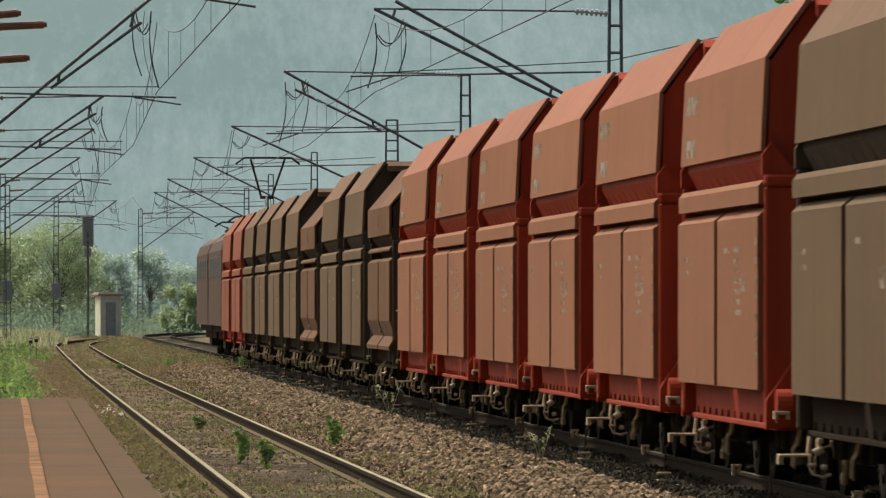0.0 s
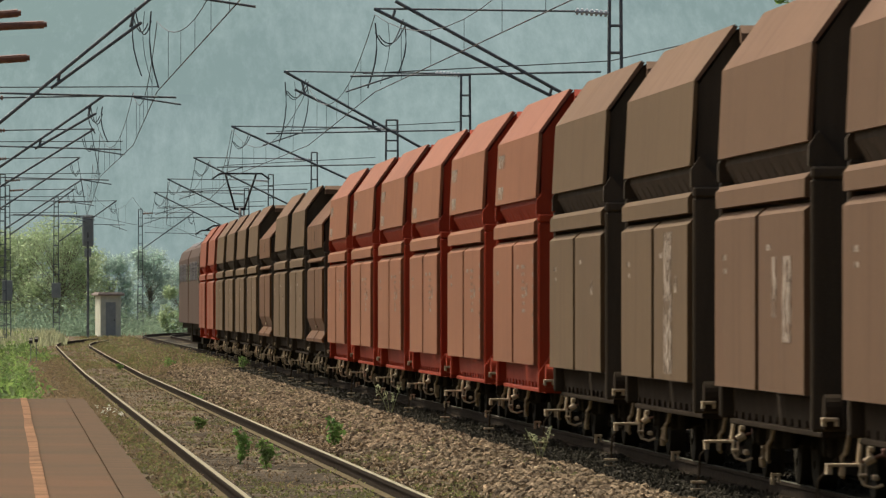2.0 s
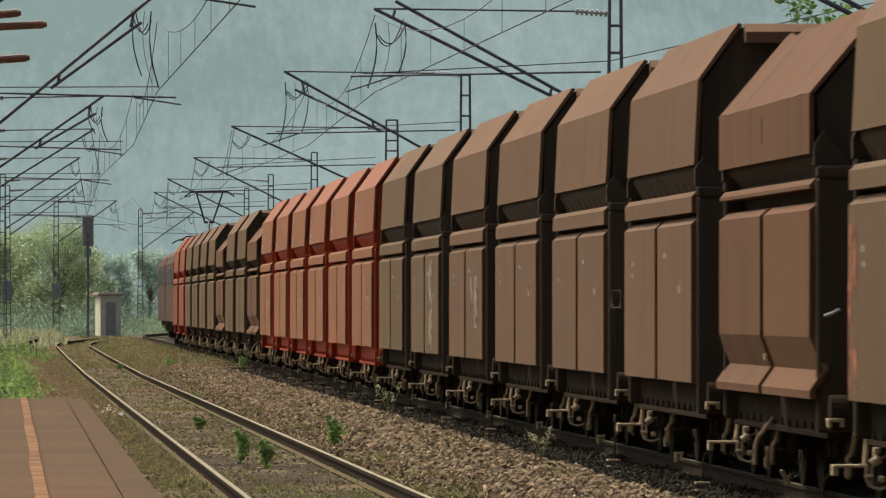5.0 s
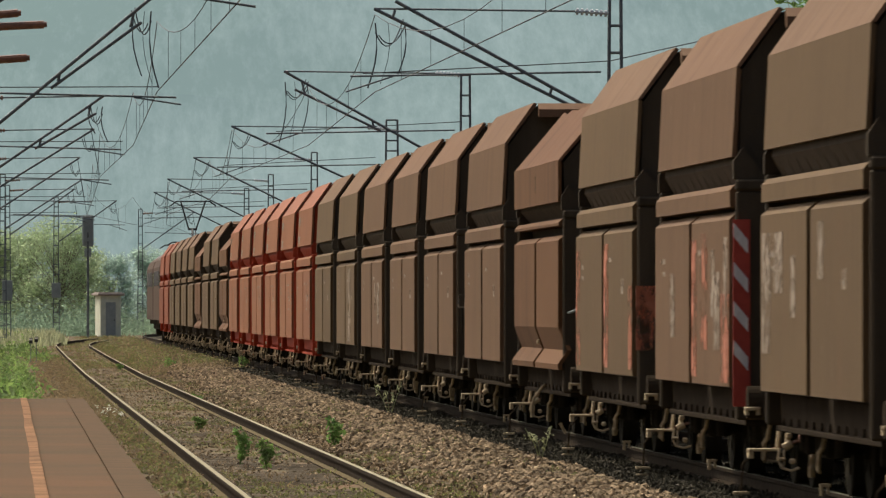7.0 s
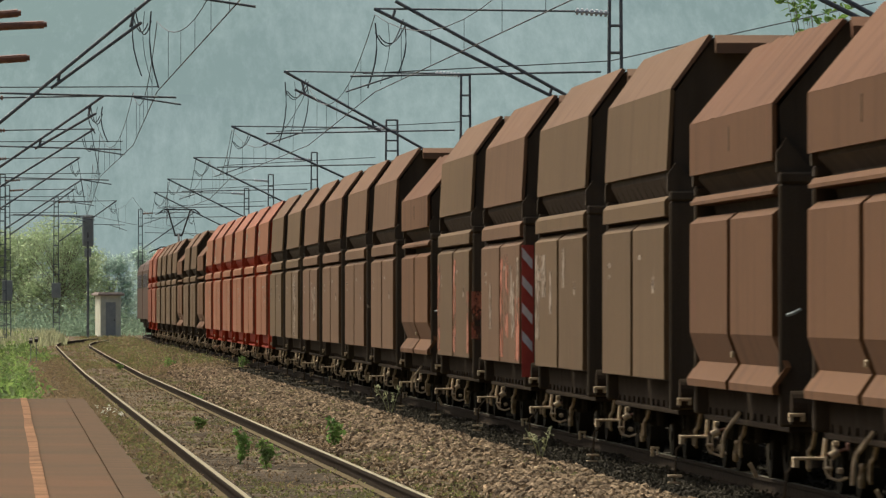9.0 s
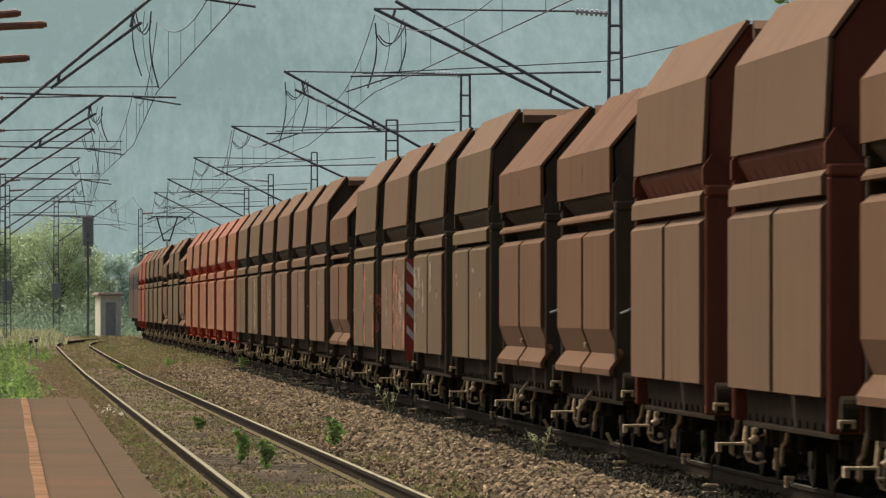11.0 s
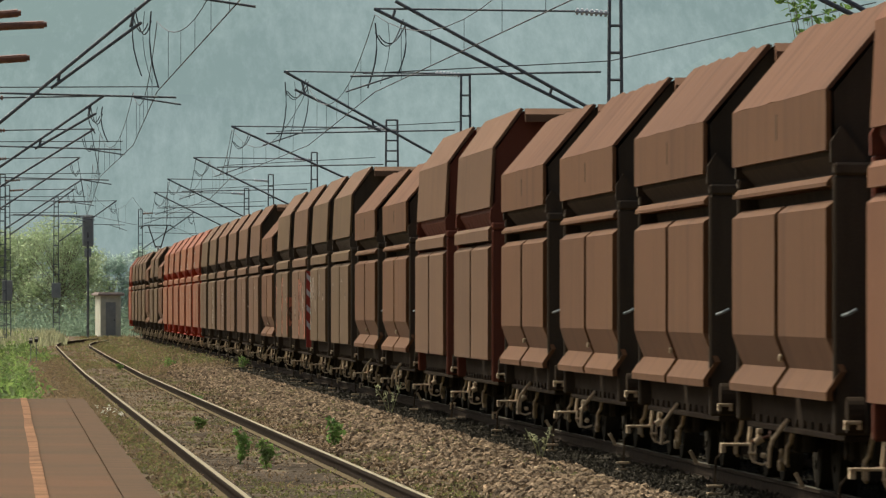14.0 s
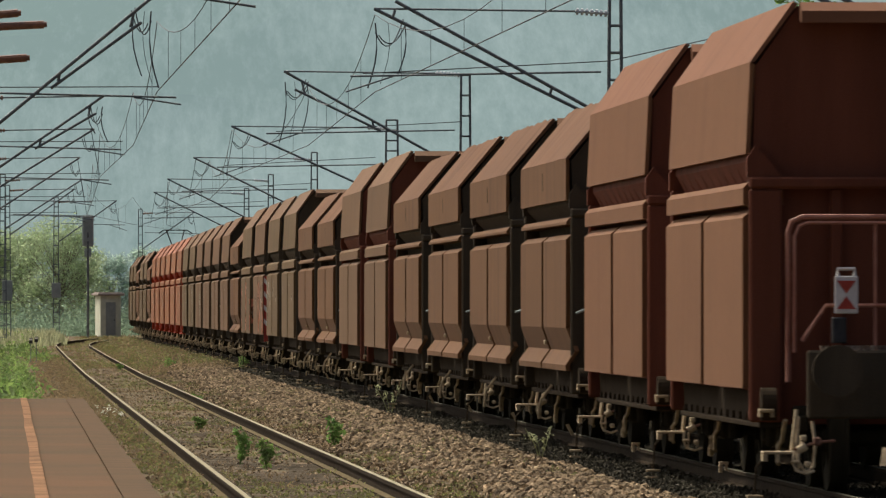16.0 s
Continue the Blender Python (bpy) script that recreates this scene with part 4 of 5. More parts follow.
def stones(name, count, xs, ss, size, material, label, zoff=0.0, near_power=1.6):
    """Broken ballast stones, squashed and turned at random."""
    base = [(1, 0, 0), (-1, 0, 0), (0, 1, 0), (0, -1, 0), (0, 0, 1), (0, 0, -1)]
    tris = [(0, 2, 4), (2, 1, 4), (1, 3, 4), (3, 0, 4), (2, 0, 5), (1, 2, 5), (3, 1, 5), (0, 3, 5)]
    if size > 0.04:
        bm = bmesh.new()
        bmesh.ops.create_icosphere(bm, subdivisions=1, radius=1)
        base = [tuple(q.co) for q in bm.verts]
        tris = [tuple(q.index for q in fc.verts) for fc in bm.faces]
        bm.free()
    v, f = [], []
    rnd = random.Random(count)
    for i in range(count):
        x = rnd.uniform(*xs)
        s = ss[0] + (ss[1] - ss[0]) * rnd.random() ** near_power
        r = size * rnd.uniform(0.5, 1.25)
        e = Euler((rnd.uniform(0, 6), rnd.uniform(0, 6), rnd.uniform(0, 6))).to_matrix()
        z = ground_z(x, s) + r * 0.25 + zoff
        o = len(v)
        for b in base:
            p = e @ Vector((b[0] * rnd.uniform(0.8, 1.3), b[1] * rnd.uniform(0.7, 1.1), b[2] * rnd.uniform(0.55, 0.9)))
            v.append((x + p.x * r, s + p.y * r, z + p.z * r))
        f += [(o + a, o + b, o + c) for a, b, c in tris]
    ob = new(name, from_lists(name, v, f, material))
    return tagged(ob, label, "ballast", kind="stuff")


stones("verge_gravel", 9000, (3.6, 4.7), (60, 330), 0.03, M_BALLAST, "scattered gravel beside the nearer track")
stones("ballast", 34000, (4.4, 6.05), (60, 330), 0.05, M_BALLAST, "loose brown and grey ballast stones beside the tracks")
stones("track_gravel", 12000, (1.3, 4.1), (60, 300), 0.022, M_BALLAST, "small gravel and cinders in the nearer track")
stones("sooty_ballast", 26000, (6.0, 9.6), (60, 300), 0.034, M_DARK_BALLAST, "ballast stones under the train, dark with soot and painted shade")

stones("near_sooty_ballast", 15000, (6.0, 7.1), (60, 170), 0.036, M_DARK_BALLAST, "ballast stones beside the rail, dark with soot and painted shade")
stones("pale_rubble", 45, (1.40, 1.72), (142, 160), 0.05, M_HOUSE, "pale broken rubble beside the nearer rail", 0.02)
PLAT_Z, PLAT_X, PLAT_END = 0.20, 1.08, 139.0
bm = bmesh.new()
px = [-6.0, -3, -1.5, -0.5, 0, 0.4, 0.8]
ys = spread(-31, PLAT_END, 3.0) + [PLAT_END]
tv = [[bm.verts.new((x, y, PLAT_Z + 0.012 * noise.noise((x, y * 0.3, 3)))) for x in px] for y in ys]
bv = [[bm.verts.new((x, y, -0.45)) for x in px] for y in ys]
for j in range(len(ys) - 1):
    for i in range(len(px) - 1):
        bm.faces.new((tv[j][i], tv[j][i + 1], tv[j + 1][i + 1], tv[j + 1][i]))
for j in range(len(ys) - 1):
    bm.faces.new((tv[j][-1], bv[j][-1], bv[j + 1][-1], tv[j + 1][-1]))
    bm.faces.new((tv[j][0], tv[j + 1][0], bv[j + 1][0], bv[j][0]))
for i in range(len(px) - 1):
    bm.faces.new((tv[-1][i], tv[-1][i + 1], bv[-1][i + 1], bv[-1][i]))
    bm.faces.new((tv[0][i], bv[0][i], bv[0][i + 1], tv[0][i + 1]))
platform = part("platform", bm, M_PLATFORM)
tagged(platform, "worn reddish-brown asphalt station platform", "platform", kind="structure")
kerb_meshes = []
for k in range(3):
    bm = bmesh.new()
    box(bm, 0.815, PLAT_X + 0.004 * k, 0.0005, 0.9995, -0.42, PLAT_Z - 0.003, 0.0)
    kerb_meshes.append(mesh_of(bm, "edge_slab", M_KERB))
kerb = tagged(thing("platform_edge", "chipped concrete slabs along the platform edge", "platform edge"), kind="structure")
for k in range(170):
    ob = new("edge_slab", random.choice(kerb_meshes))
    ob.parent = kerb
    ob.matrix_basis = pose(0, -31 + k, 0)
bm = bmesh.new()
ls = spread(-30, PLAT_END - 0.4, 0.6)
prev = None
for s in ls:
    c = 0.215 + 0.012 * noise.noise((0, s * 0.07, 1)) - 0.0006 * (s - 66)
    hw = 0.050 + 0.008 * noise.noise((4, s * 0.12, 1))
    z = PLAT_Z + 0.017
    cur = [bm.verts.new((c - hw, s, z)), bm.verts.new((c + hw, s, z))]
    if prev:
        bm.faces.new((prev[0], prev[1], cur[1], cur[0]))
    prev = cur
line = part("platform_line", bm, M_LINE)
tagged(line, "worn orange safety line painted on the platform", "painted line", kind="structure")

# ---- overhead line: masts, cantilevers, wires ----
STATIONS = [-60, 67, 130, 193, 257, 319, 386, 451, 503]


def lattice(bm, x, y, z0, z1, w0, w1, bays):
    """Four angle legs with flat ties and crossed bars."""
    def corner(q, sx, sy):
        w = w0 + (w1 - w0) * q
        return Vector((x + sx * w, y + sy * w, z0 + (z1 - z0) * q))
    for sx in (-1, 1):
        for sy in (-1, 1):
            tube(bm, corner(0, sx, sy), corner(1, sx, sy), 0.038, 4)
    for k in range(bays):
        a, b = k / bays, (k + 1) / bays
        for sy in (-1, 1):
            tube(bm, corner(b, -1, sy), corner(b, 1, sy), 0.026, 4)
        for sx in (-1, 1):
            tube(bm, corner(a, sx, -1 if k % 2 else 1), corner(b, sx, 1 if k % 2 else -1), 0.018, 4)


def insulator(bm, p, q, r=0.06, n=7):
    p, q = Vector(p), Vector(q)
    tube(bm, p, q, r * 0.45, 8)
    for k in range(n):
        c = p.lerp(q, (k + 0.5) / n)
        h = (q - p).normalized() * 0.025
        tube(bm, c - h, c + h, r, 10)


def mast(x, y, tip_x, arm_z=7.9, side=1, wide=0.15, top=8.1, base=-0.5, twin="above", brown=False, foot_z=5.45, steady=6.5):
    """A lattice mast with its cantilever: top tie, double raking strut, steady arm."""
    m = thing("catenary_mast", "grey lattice steel overhead line mast with a raking cantilever", "mast", "overhead line masts")
    bm = bmesh.new()
    lattice(bm, x, y, base, top, wide * 1.25, wide * 0.8, 15 if wide < 0.2 else 24)
    part("lattice_shaft", bm, M_STEEL, m)
    bm = bmesh.new()
    box(bm, x - 0.4, x + 0.4, y - 0.4, y + 0.4, base - 0.3, base + 0.12, 0.03)
    part("footing", bm, M_KERB, m)
    if tip_x is None:
        return m
    foot = Vector((x - side * wide, y, foot_z))
    tip = Vector((tip_x, y, arm_z))
    bm = bmesh.new()
    tube(bm, foot, tip, 0.037, 8)
    if twin == "above":
        tube(bm, foot + Vector((0, 0.0, 0.12)), tip + Vector((side * 0.45, 0.0, 0.16)), 0.037, 8)
        for q in (0.25, 0.92):
            c = foot.lerp(tip, q)
            tube(bm, c, c + Vector((side * 0.05, 0, 0.16)), 0.03, 6)
    if twin == "below":
        low = Vector((side * 0.05, 0, -0.2))
        tube(bm, foot.lerp(tip, 0.45) + Vector((0, 0, -0.16)), foot.lerp(tip, 0.94) + Vector((0, 0, -0.34)), 0.036, 8)
        for q in (0.5, 0.9):
            c = foot.lerp(tip, q)
            tube(bm, c, c + low * (0.9 if q < 0.7 else 1.6), 0.03, 6)
    part("raking_strut", bm, M_STEEL, m)
    bm = bmesh.new()
    tube(bm, (x - side * 0.85, y, arm_z - 0.05), tip, 0.022, 6)
    tube(bm, (x - side * 0.3, y, steady + 0.05), (tip_x - side * 0.5, y, steady - 0.05), 0.022, 6)
    tube(bm, (tip_x + side * 0.4, y, steady - 0.05), (tip_x - side * 0.6, y, min(6.12, steady - 0.2)), 0.018, 6)
    part("steady_arm", bm, M_STEEL, m)
    bm = bmesh.new()
    insulator(bm, (x - side * 0.15, y, arm_z - 0.1), (x - side * 0.85, y, arm_z - 0.05), 0.07)
    part("insulator", bm, M_INSUL if brown else M_INSUL_W, m)
    bm = bmesh.new()
    loop_width = 0.6 if side > 0 else 0.34
    for k, (dx, sag) in enumerate(((0.03, 0.42), (0.10, 0.30))):
        pts = []
        for q in range(9):
            u = q / 8
            pts.append((tip_x + side * (dx + loop_width * u), y + 0.3 * u, arm_z - 0.50 + 0.28 * u - 0.06 * k - sag * 4 * u * (1 - u)))
        chain(bm, pts, 0.014, 5)
    if twin:
        for dx, z1, r in ((0.03, 6.2, 0.017), (loop_width + 0.05, 6.45, 0.015), (loop_width * 0.5, 6.3, 0.007)):
            pts = [(tip_x + side * (dx - 0.16 * u + 0.10 * math.sin(u * math.pi)), y + 0.1, arm_z - 0.3 - (arm_z - 0.3 - z1) * u) for u in (0, 0.2, 0.4, 0.6, 0.8, 1)]
            chain(bm, pts, r, 5)
    else:
        tube(bm, (tip_x + side * 0.12, y, arm_z), (tip_x - side * 0.18, y, 6.15), 0.012, 4)
    part("jumper_cable", bm, M_WIRE, m)
    return m


RIGHT_ARM = {257: 8.2}
LEFT_ARM = {193: 8.12, 257: 7.5, 319: 7.78}
LEFT_FOOT = {193: 4.9, 257: 5.1}
for k, s in enumerate(STATIONS):
    mast(12.72 + bend_2(s) + (0.5 if s == 319 else 0), s, 7.62 + bend_2(s), RIGHT_ARM.get(s, 7.88), wide=0.24 if s == 319 else 0.15,
         twin="below" if s == 257 else "above" if s < 257 else "")
    if s < 470:
        mast(-1.1 + bend_1(s), s, (2.95 if s == 193 else 2.55 if s == 257 else 2.85) + bend_1(s), LEFT_ARM.get(s, 7.88), side=-1, base=-0.5, brown=True,
             twin="below" if s < 300 else "", foot_z=LEFT_FOOT.get(s, 5.45), steady=6.05)
for s, x in ((491, -0.27), (545, 2.6), (612, 8.54)):
    m_ = mast(x, s, x + 3.6, side=-1, brown=True, twin="")
    if s < 600:
        bm = bmesh.new()
        z = 1.9 if s == 491 else 2.1
        box(bm, x - 0.28, x + 0.28, s - 0.55, s - 0.3, z, z + 1.1 if s == 491 else z + 0.9, 0.03)
        part("relay_box", bm, M_GREY_BOX, m_, "dark relay box on the mast")


def wires(tx, bend, contact, mess, stations, stagger):
    line = thing("overhead_wire", "overhead contact line of catenary, droppers and contact wire", "overhead wire", "overhead lines")
    for k, (a, b) in enumerate(zip(stations, stations[1:])):
        xa, xb = tx + bend(a) + stagger * (-1) ** k, tx + bend(b) - stagger * (-1) ** k
        bm = bmesh.new()
        tube(bm, (xa, a, contact), (xb, b, contact), 0.0115, 5)
        part("contact_wire", bm, M_WIRE, line)
        pts = []
        for q in range(13):
            u = q / 12
            pts.append((xa + (xb - xa) * u, a + (b - a) * u, mess - (mess - contact - 0.55) * 4 * u * (1 - u)))
        bm2 = bmesh.new()
        chain(bm2, pts, 0.0095, 4)
        part("catenary_wire", bm2, M_WIRE, line)
        for q in (2, 4, 6, 8, 10):
            p = pts[q]
            bm3 = bmesh.new()
            tube(bm3, p, (p[0], p[1], contact), 0.005, 4)
            part("dropper", bm3, M_WIRE, line)


wires(TRACK_2 + 0.17, bend_2, 6.12, 7.75, STATIONS + [560], 0.33)
wires(TRACK_1 + 0.49, bend_1, 6.12, 7.6, STATIONS + [545], 0.17)
# cross wires from mast to mast, and feeders along the line
for s in (193, 257, 319, 386, 451):
    feeder = thing("cross_wire", "thin tarnished wire spanning between the masts", "wire", "cross wires")
    bm = bmesh.new()
    tube(bm, (12.7, s + 1.5, 6.82), (7.4, s + 0.5, 6.52), 0.012, 4)
    part("span_wire", bm, M_WIRE, feeder)
    bm = bmesh.new()
    tube(bm, (-1.0, s + 0.5, 6.22), (3.1, s + 1.0, 6.25), 0.012, 4)
    part("span_wire", bm, M_WIRE, feeder)

tail = thing("cross_wire", "thin tarnished wire running on past the outer mast", "wire", "cross wires")
bm = bmesh.new()
tube(bm, (12.7, 194.5, 6.82), (18.4, 194.5, 8.08), 0.012, 4)
part("span_wire", bm, M_WIRE, tail)

# brown rod insulators of the feeder on the platform-side mast
for x1, z in ((0.66, 7.48), (0.30, 6.78), (0.12, 7.72)):
    ins = thing("rod_insulator", "brown porcelain rod insulator on a feeder bracket", "insulator", "rod insulators")
    bm = bmesh.new()
    tube(bm, (-0.55, 192.2, z - 0.03), (x1, 192.2, z + 0.03), 0.085, 10)
    tube(bm, (x1, 192.2, z + 0.03), (x1 + 0.06, 192.2, z + 0.03), 0.06, 10)
    part("porcelain_rod", bm, M_INSUL, ins)
    bm = bmesh.new()
    tube(bm, (-1.1, 192.6, z - 0.04), (-0.55, 192.2, z - 0.03), 0.05, 8)
    part("bracket", bm, M_STEEL, ins)

# ---- signal, hut, vegetation ----
sig = thing("signal_post", "dark railway signal on a slender post beside the track", "signal", at=pose(4.28, 520, -0.3))
bm = bmesh.new()
tube(bm, (0, 0, 0), (0, 0, 6.2), 0.07, 8)
part("post", bm, M_STEEL, sig)
bm = bmesh.new()
box(bm, -0.32, 0.32, -0.05, 0.12, 5.3, 7.1, 0.06)
box(bm, -0.2, 0.2, -0.04, 0.1, 4.7, 5.2, 0.04)
part("signal_head", bm, M_GREY_BOX, sig)
for z in (5.7, 6.2, 6.7):
    bm = bmesh.new()
    tube(bm, (0, -0.2, z), (0, -0.05, z), 0.11, 10)
    part("lens_hood", bm, M_GREY_BOX, sig)

hut = thing("trackside_hut", "small cream-rendered trackside hut with a flat roof", "hut", at=pose(5.73, 548, -0.25, 0, 0, 11))
bm = bmesh.new()
box(bm, -0.62, 0.62, -0.7, 0.9, 0, 2.5, 0.02)
part("wall", bm, M_HOUSE, hut)
bm = bmesh.new()
box(bm, -0.82, 0.82, -0.9, 1.1, 2.5, 2.64, 0.03)
box(bm, -0.70, 0.70, -0.78, 0.98, 2.64, 2.70, 0.02)
part("roof", bm, M_HOUSE_ROOF, hut)
bm = bmesh.new()
box(bm, -0.30, 0.30, -0.73, -0.69, 0.1, 2.1, 0.01)
door = part("door", bm, M_DOOR, hut)
bm = bmesh.new()
box(bm, 0.20, 0.25, -0.77, -0.73, 1.0, 1.1, 0.01)
part("handle", bm, M_BLACK, door)


def leaf_cloud(name, material, blobs, count, leaf, seed, up=0.0, lean=0.6):
    """Many small leaf quads scattered through uneven clumps; blobs are (x, y, z, rx, ry, rz)."""
    rnd = random.Random(seed)
    v, f = [], []
    wsum = [b[3] * b[5] for b in blobs]
    for i in range(count):
        b = rnd.choices(blobs, wsum)[0]
        dvec = Vector((rnd.gauss(0, 1), rnd.gauss(0, 1), rnd.gauss(0, 1))).normalized() * rnd.random() ** 0.45
        c = Vector((b[0] + dvec.x * b[3], b[1] + dvec.y * b[4], b[2] + dvec.z * b[5]))
        if up and c.z < up:
            continue
        s = leaf * rnd.uniform(0.5, 1.3)
        e = Euler((rnd.uniform(-lean, lean) + (1.2 if rnd.random() < 0.4 else 0), rnd.uniform(-lean, lean), rnd.uniform(0, 6.3))).to_matrix()
        o = len(v)
        for p in ((-0.5, 0, 0), (0, -0.28, 0.06), (0.6, 0, 0), (0, 0.28, 0.06)):
            v.append(c + e @ (Vector(p) * s))
        f.append((o, o + 1, o + 2, o + 3))
    return from_lists(name, [tuple(p) for p in v], f, material)


def tree(x, y, z, height, width, material, label, seed, leaves=10500, leaf=0.18, name="tree"):
    rnd = random.Random(seed)
    t = thing(name, label, "tree" if name == "tree" else "bush", at=pose(x, y, z))
    bm = bmesh.new()
    tube(bm, (0, 0, -0.2), (0.05 * height, 0, height * 0.45), width * 0.035, 8, width * 0.022)
    blobs = []
    for k in range(120 if name == "tree" else 44):
        a, q = rnd.uniform(0, 6.28), rnd.uniform(0.02, 1)
        spreadr = width * 0.46 * (1 - 0.75 * abs(q - 0.38)) * rnd.uniform(0.1, 1) ** 0.5
        p = (math.cos(a) * spreadr, math.sin(a) * spreadr, height * (0.06 + 0.84 * q))
        tube(bm, (0.03 * height * q, 0, height * (0.1 + 0.33 * q)), p, width * 0.004, 4, width * 0.002)
        r = width * rnd.uniform(0.06, 0.16)
        blobs.append((*p, r * 1.15, r * 1.15, r * rnd.uniform(0.8, 1.2)))
    part("trunk", bm, M_BARK, t)
    ob = new("crown", leaf_cloud("crown", material, blobs, leaves, leaf, seed))
    ob.parent = t
    return t


for x, y, h, w, m_, seed, lab in (
        (2.9, 588, 8.1, 6.6, M_LEAF_TREE, 1, "broad rounded light-green tree by the line"), (0.6, 592, 7.4, 5.6, M_LEAF_TREE, 2, "leafy green tree by the line"),
        (-1.6, 580, 6.8, 5.0, M_LEAF_TREE, 3, "low leafy tree by the line"), (-4.6, 590, 7.5, 5.0, M_LEAF_TREE, 9, "leafy green tree by the line"),
        (4.4, 604, 6.9, 5.0, M_LEAF_TREE, 13, "leafy green tree by the line"), (-0.3, 600, 6.8, 4.4, M_LEAF_TREE, 14, "leafy green tree by the line"),
        (7.4, 700, 6.2, 4.2, M_LEAF_HAZED, 4, "distant green tree with haze mixed into its leaf colour"),
        (10.6, 720, 6.9, 5.0, M_LEAF_HAZED, 5, "distant green tree with haze mixed into its leaf colour"), (5.6, 730, 5.8, 4.4, M_LEAF_HAZED, 6, "distant green tree with haze mixed into its leaf colour"),
        (13.6, 740, 5.6, 5.4, M_LEAF_HAZED, 11, "distant green tree with haze mixed into its leaf colour")):
    tree(x, y, -0.3, h, w, m_, lab, seed)
for x, y, h, w, seed in ((10.7, 578, 3.4, 3.0, 7), (12.6, 590, 3.0, 3.2, 8)):
    tree(x, y, -0.3, h, w, M_LEAF_TREE, "rounded light-green bush beside the line", seed, 5000, 0.2, "bush")
tree(13.2, 150, -0.4, 8.2, 2.2, M_LEAF_DARK, "young tree behind the far side of the line", 12, 1500, 0.15)


def blades(name, material, count, xs, ss, height, seed, label, category, width=0.012, where=None, dens=None):
    rnd = random.Random(seed)
    v, f = [], []
    for i in range(count):
        x, s = rnd.uniform(*xs), ss[0] + (ss[1] - ss[0]) * rnd.random() ** 1.5
        if dens and noise.noise((x * dens[0], s * dens[1], seed)) < dens[2]:
            continue
        z = (where or ground_z)(x, s)
        h = height * rnd.uniform(0.4, 1.2)
        a = rnd.uniform(0, 6.28)
        ca, sa = math.cos(a), math.sin(a)
        lx, ly = rnd.uniform(-0.4, 0.4) * h, rnd.uniform(-0.4, 0.4) * h
        w = width * rnd.uniform(0.7, 1.5)
        o = len(v)
        v += [(x - ca * w, s - sa * w, z - 0.02), (x + ca * w, s + sa * w, z - 0.02), (x + lx * 0.5 + ca * w, s + ly * 0.5 + sa * w, z + h * 0.6), (x + lx * 0.5 - ca * w, s + ly * 0.5 - sa * w, z + h * 0.6), (x + lx, s + ly, z + h)]
        f += [(o, o + 1, o + 2, o + 3), (o + 3, o + 2, o + 4)]
    ob = new(name, from_lists(name, v, f, material))
    return tagged(ob, label, category, kind="stuff")


def clumps(name, material, count, xs, ss, size, height, leaf, per, seed, label, category, dens=None, power=1.4, rise=0.0):
    """Low leafy tufts, each a handful of small leaves round a point, gathered in patches."""
    rnd = random.Random(seed)
    v, f = [], []
    for i in range(count):
        x, s = rnd.uniform(*xs), ss[0] + (ss[1] - ss[0]) * rnd.random() ** power
        if dens and noise.noise((x * dens[0], s * dens[1], seed)) < dens[2]:
            continue
        if min(abs(x - TRACK_1 - HALF_GAUGE - bend_1(s)), abs(x - TRACK_1 + HALF_GAUGE - bend_1(s))) < 0.1:
            continue
        z = ground_z(x, s)
        r, h = size * rnd.uniform(0.4, 1.2), height * rnd.uniform(0.35, 1.2)
        for k in range(per):
            a, q = rnd.uniform(0, 6.28), rnd.random() ** 0.6
            c = Vector((x + math.cos(a) * q * r, s + math.sin(a) * q * r * 1.6, z + rise + h * rnd.random() * (1.1 - 0.7 * q)))
            e = Euler((rnd.uniform(-1, 1), rnd.uniform(-1, 1), rnd.uniform(0, 6.3))).to_matrix()
            w = leaf * rnd.uniform(0.5, 1.3)
            o = len(v)
            for p in ((-0.5, 0, 0), (0, -0.26, 0.06), (0.6, 0, 0), (0, 0.26, 0.06)):
                v.append(tuple(c + e @ (Vector(p) * w)))
            f.append((o, o + 1, o + 2, o + 3))
    ob = new(name, from_lists(name, v, f, material))
    return tagged(ob, label, category, kind="stuff")


clumps("weeds", M_LEAF, 700, (-5, 0.55), (140, 300), 0.30, 0.85, 0.11, 26, 21, "dense light-green weeds past the platform's end", "weeds")
clumps("dark_weeds", M_LEAF_DARK, 520, (-5, 0.6), (139.5, 260), 0.25, 0.6, 0.10, 20, 26, "darker green weeds among the tall ones", "weeds")
clumps("dry_weeds", M_LEAF_DRY, 900, (0.45, 1.6), (138.5, 420), 0.22, 0.20, 0.06, 18, 22, "rust-brown dry weeds beside the nearer track", "weeds")
clumps("verge_weeds", M_LEAF_OLIVE, 330, (1.35, 1.85), (62, 420), 0.18, 0.14, 0.05, 18, 27, "olive weeds beside the nearer track", "weeds")
blades("pale_grass", M_LEAF_PALE, 7000, (-9, 2.6), (440, 560), 0.55, 23, "tall pale grass beyond the platform", "grass", 0.03)
clumps("platform_edge_tufts", M_LEAF_OLIVE, 260, (1.085, 1.13), (62, 140), 0.05, 0.30, 0.035, 10, 46, "small tufts rooted along the platform edge", "weeds", dens=(0.5, 0.5, -0.05), rise=0.05)
clumps("verge_dry_weeds", M_LEAF_DRY, 420, (1.25, 1.85), (62, 300), 0.16, 0.10, 0.045, 16, 45, "dry weeds along the platform edge", "weeds")
clumps("far_weeds", M_LEAF, 700, (-10, 1.2), (300, 560), 0.45, 0.6, 0.16, 22, 28, "bright weeds along the line in the distance", "weeds")
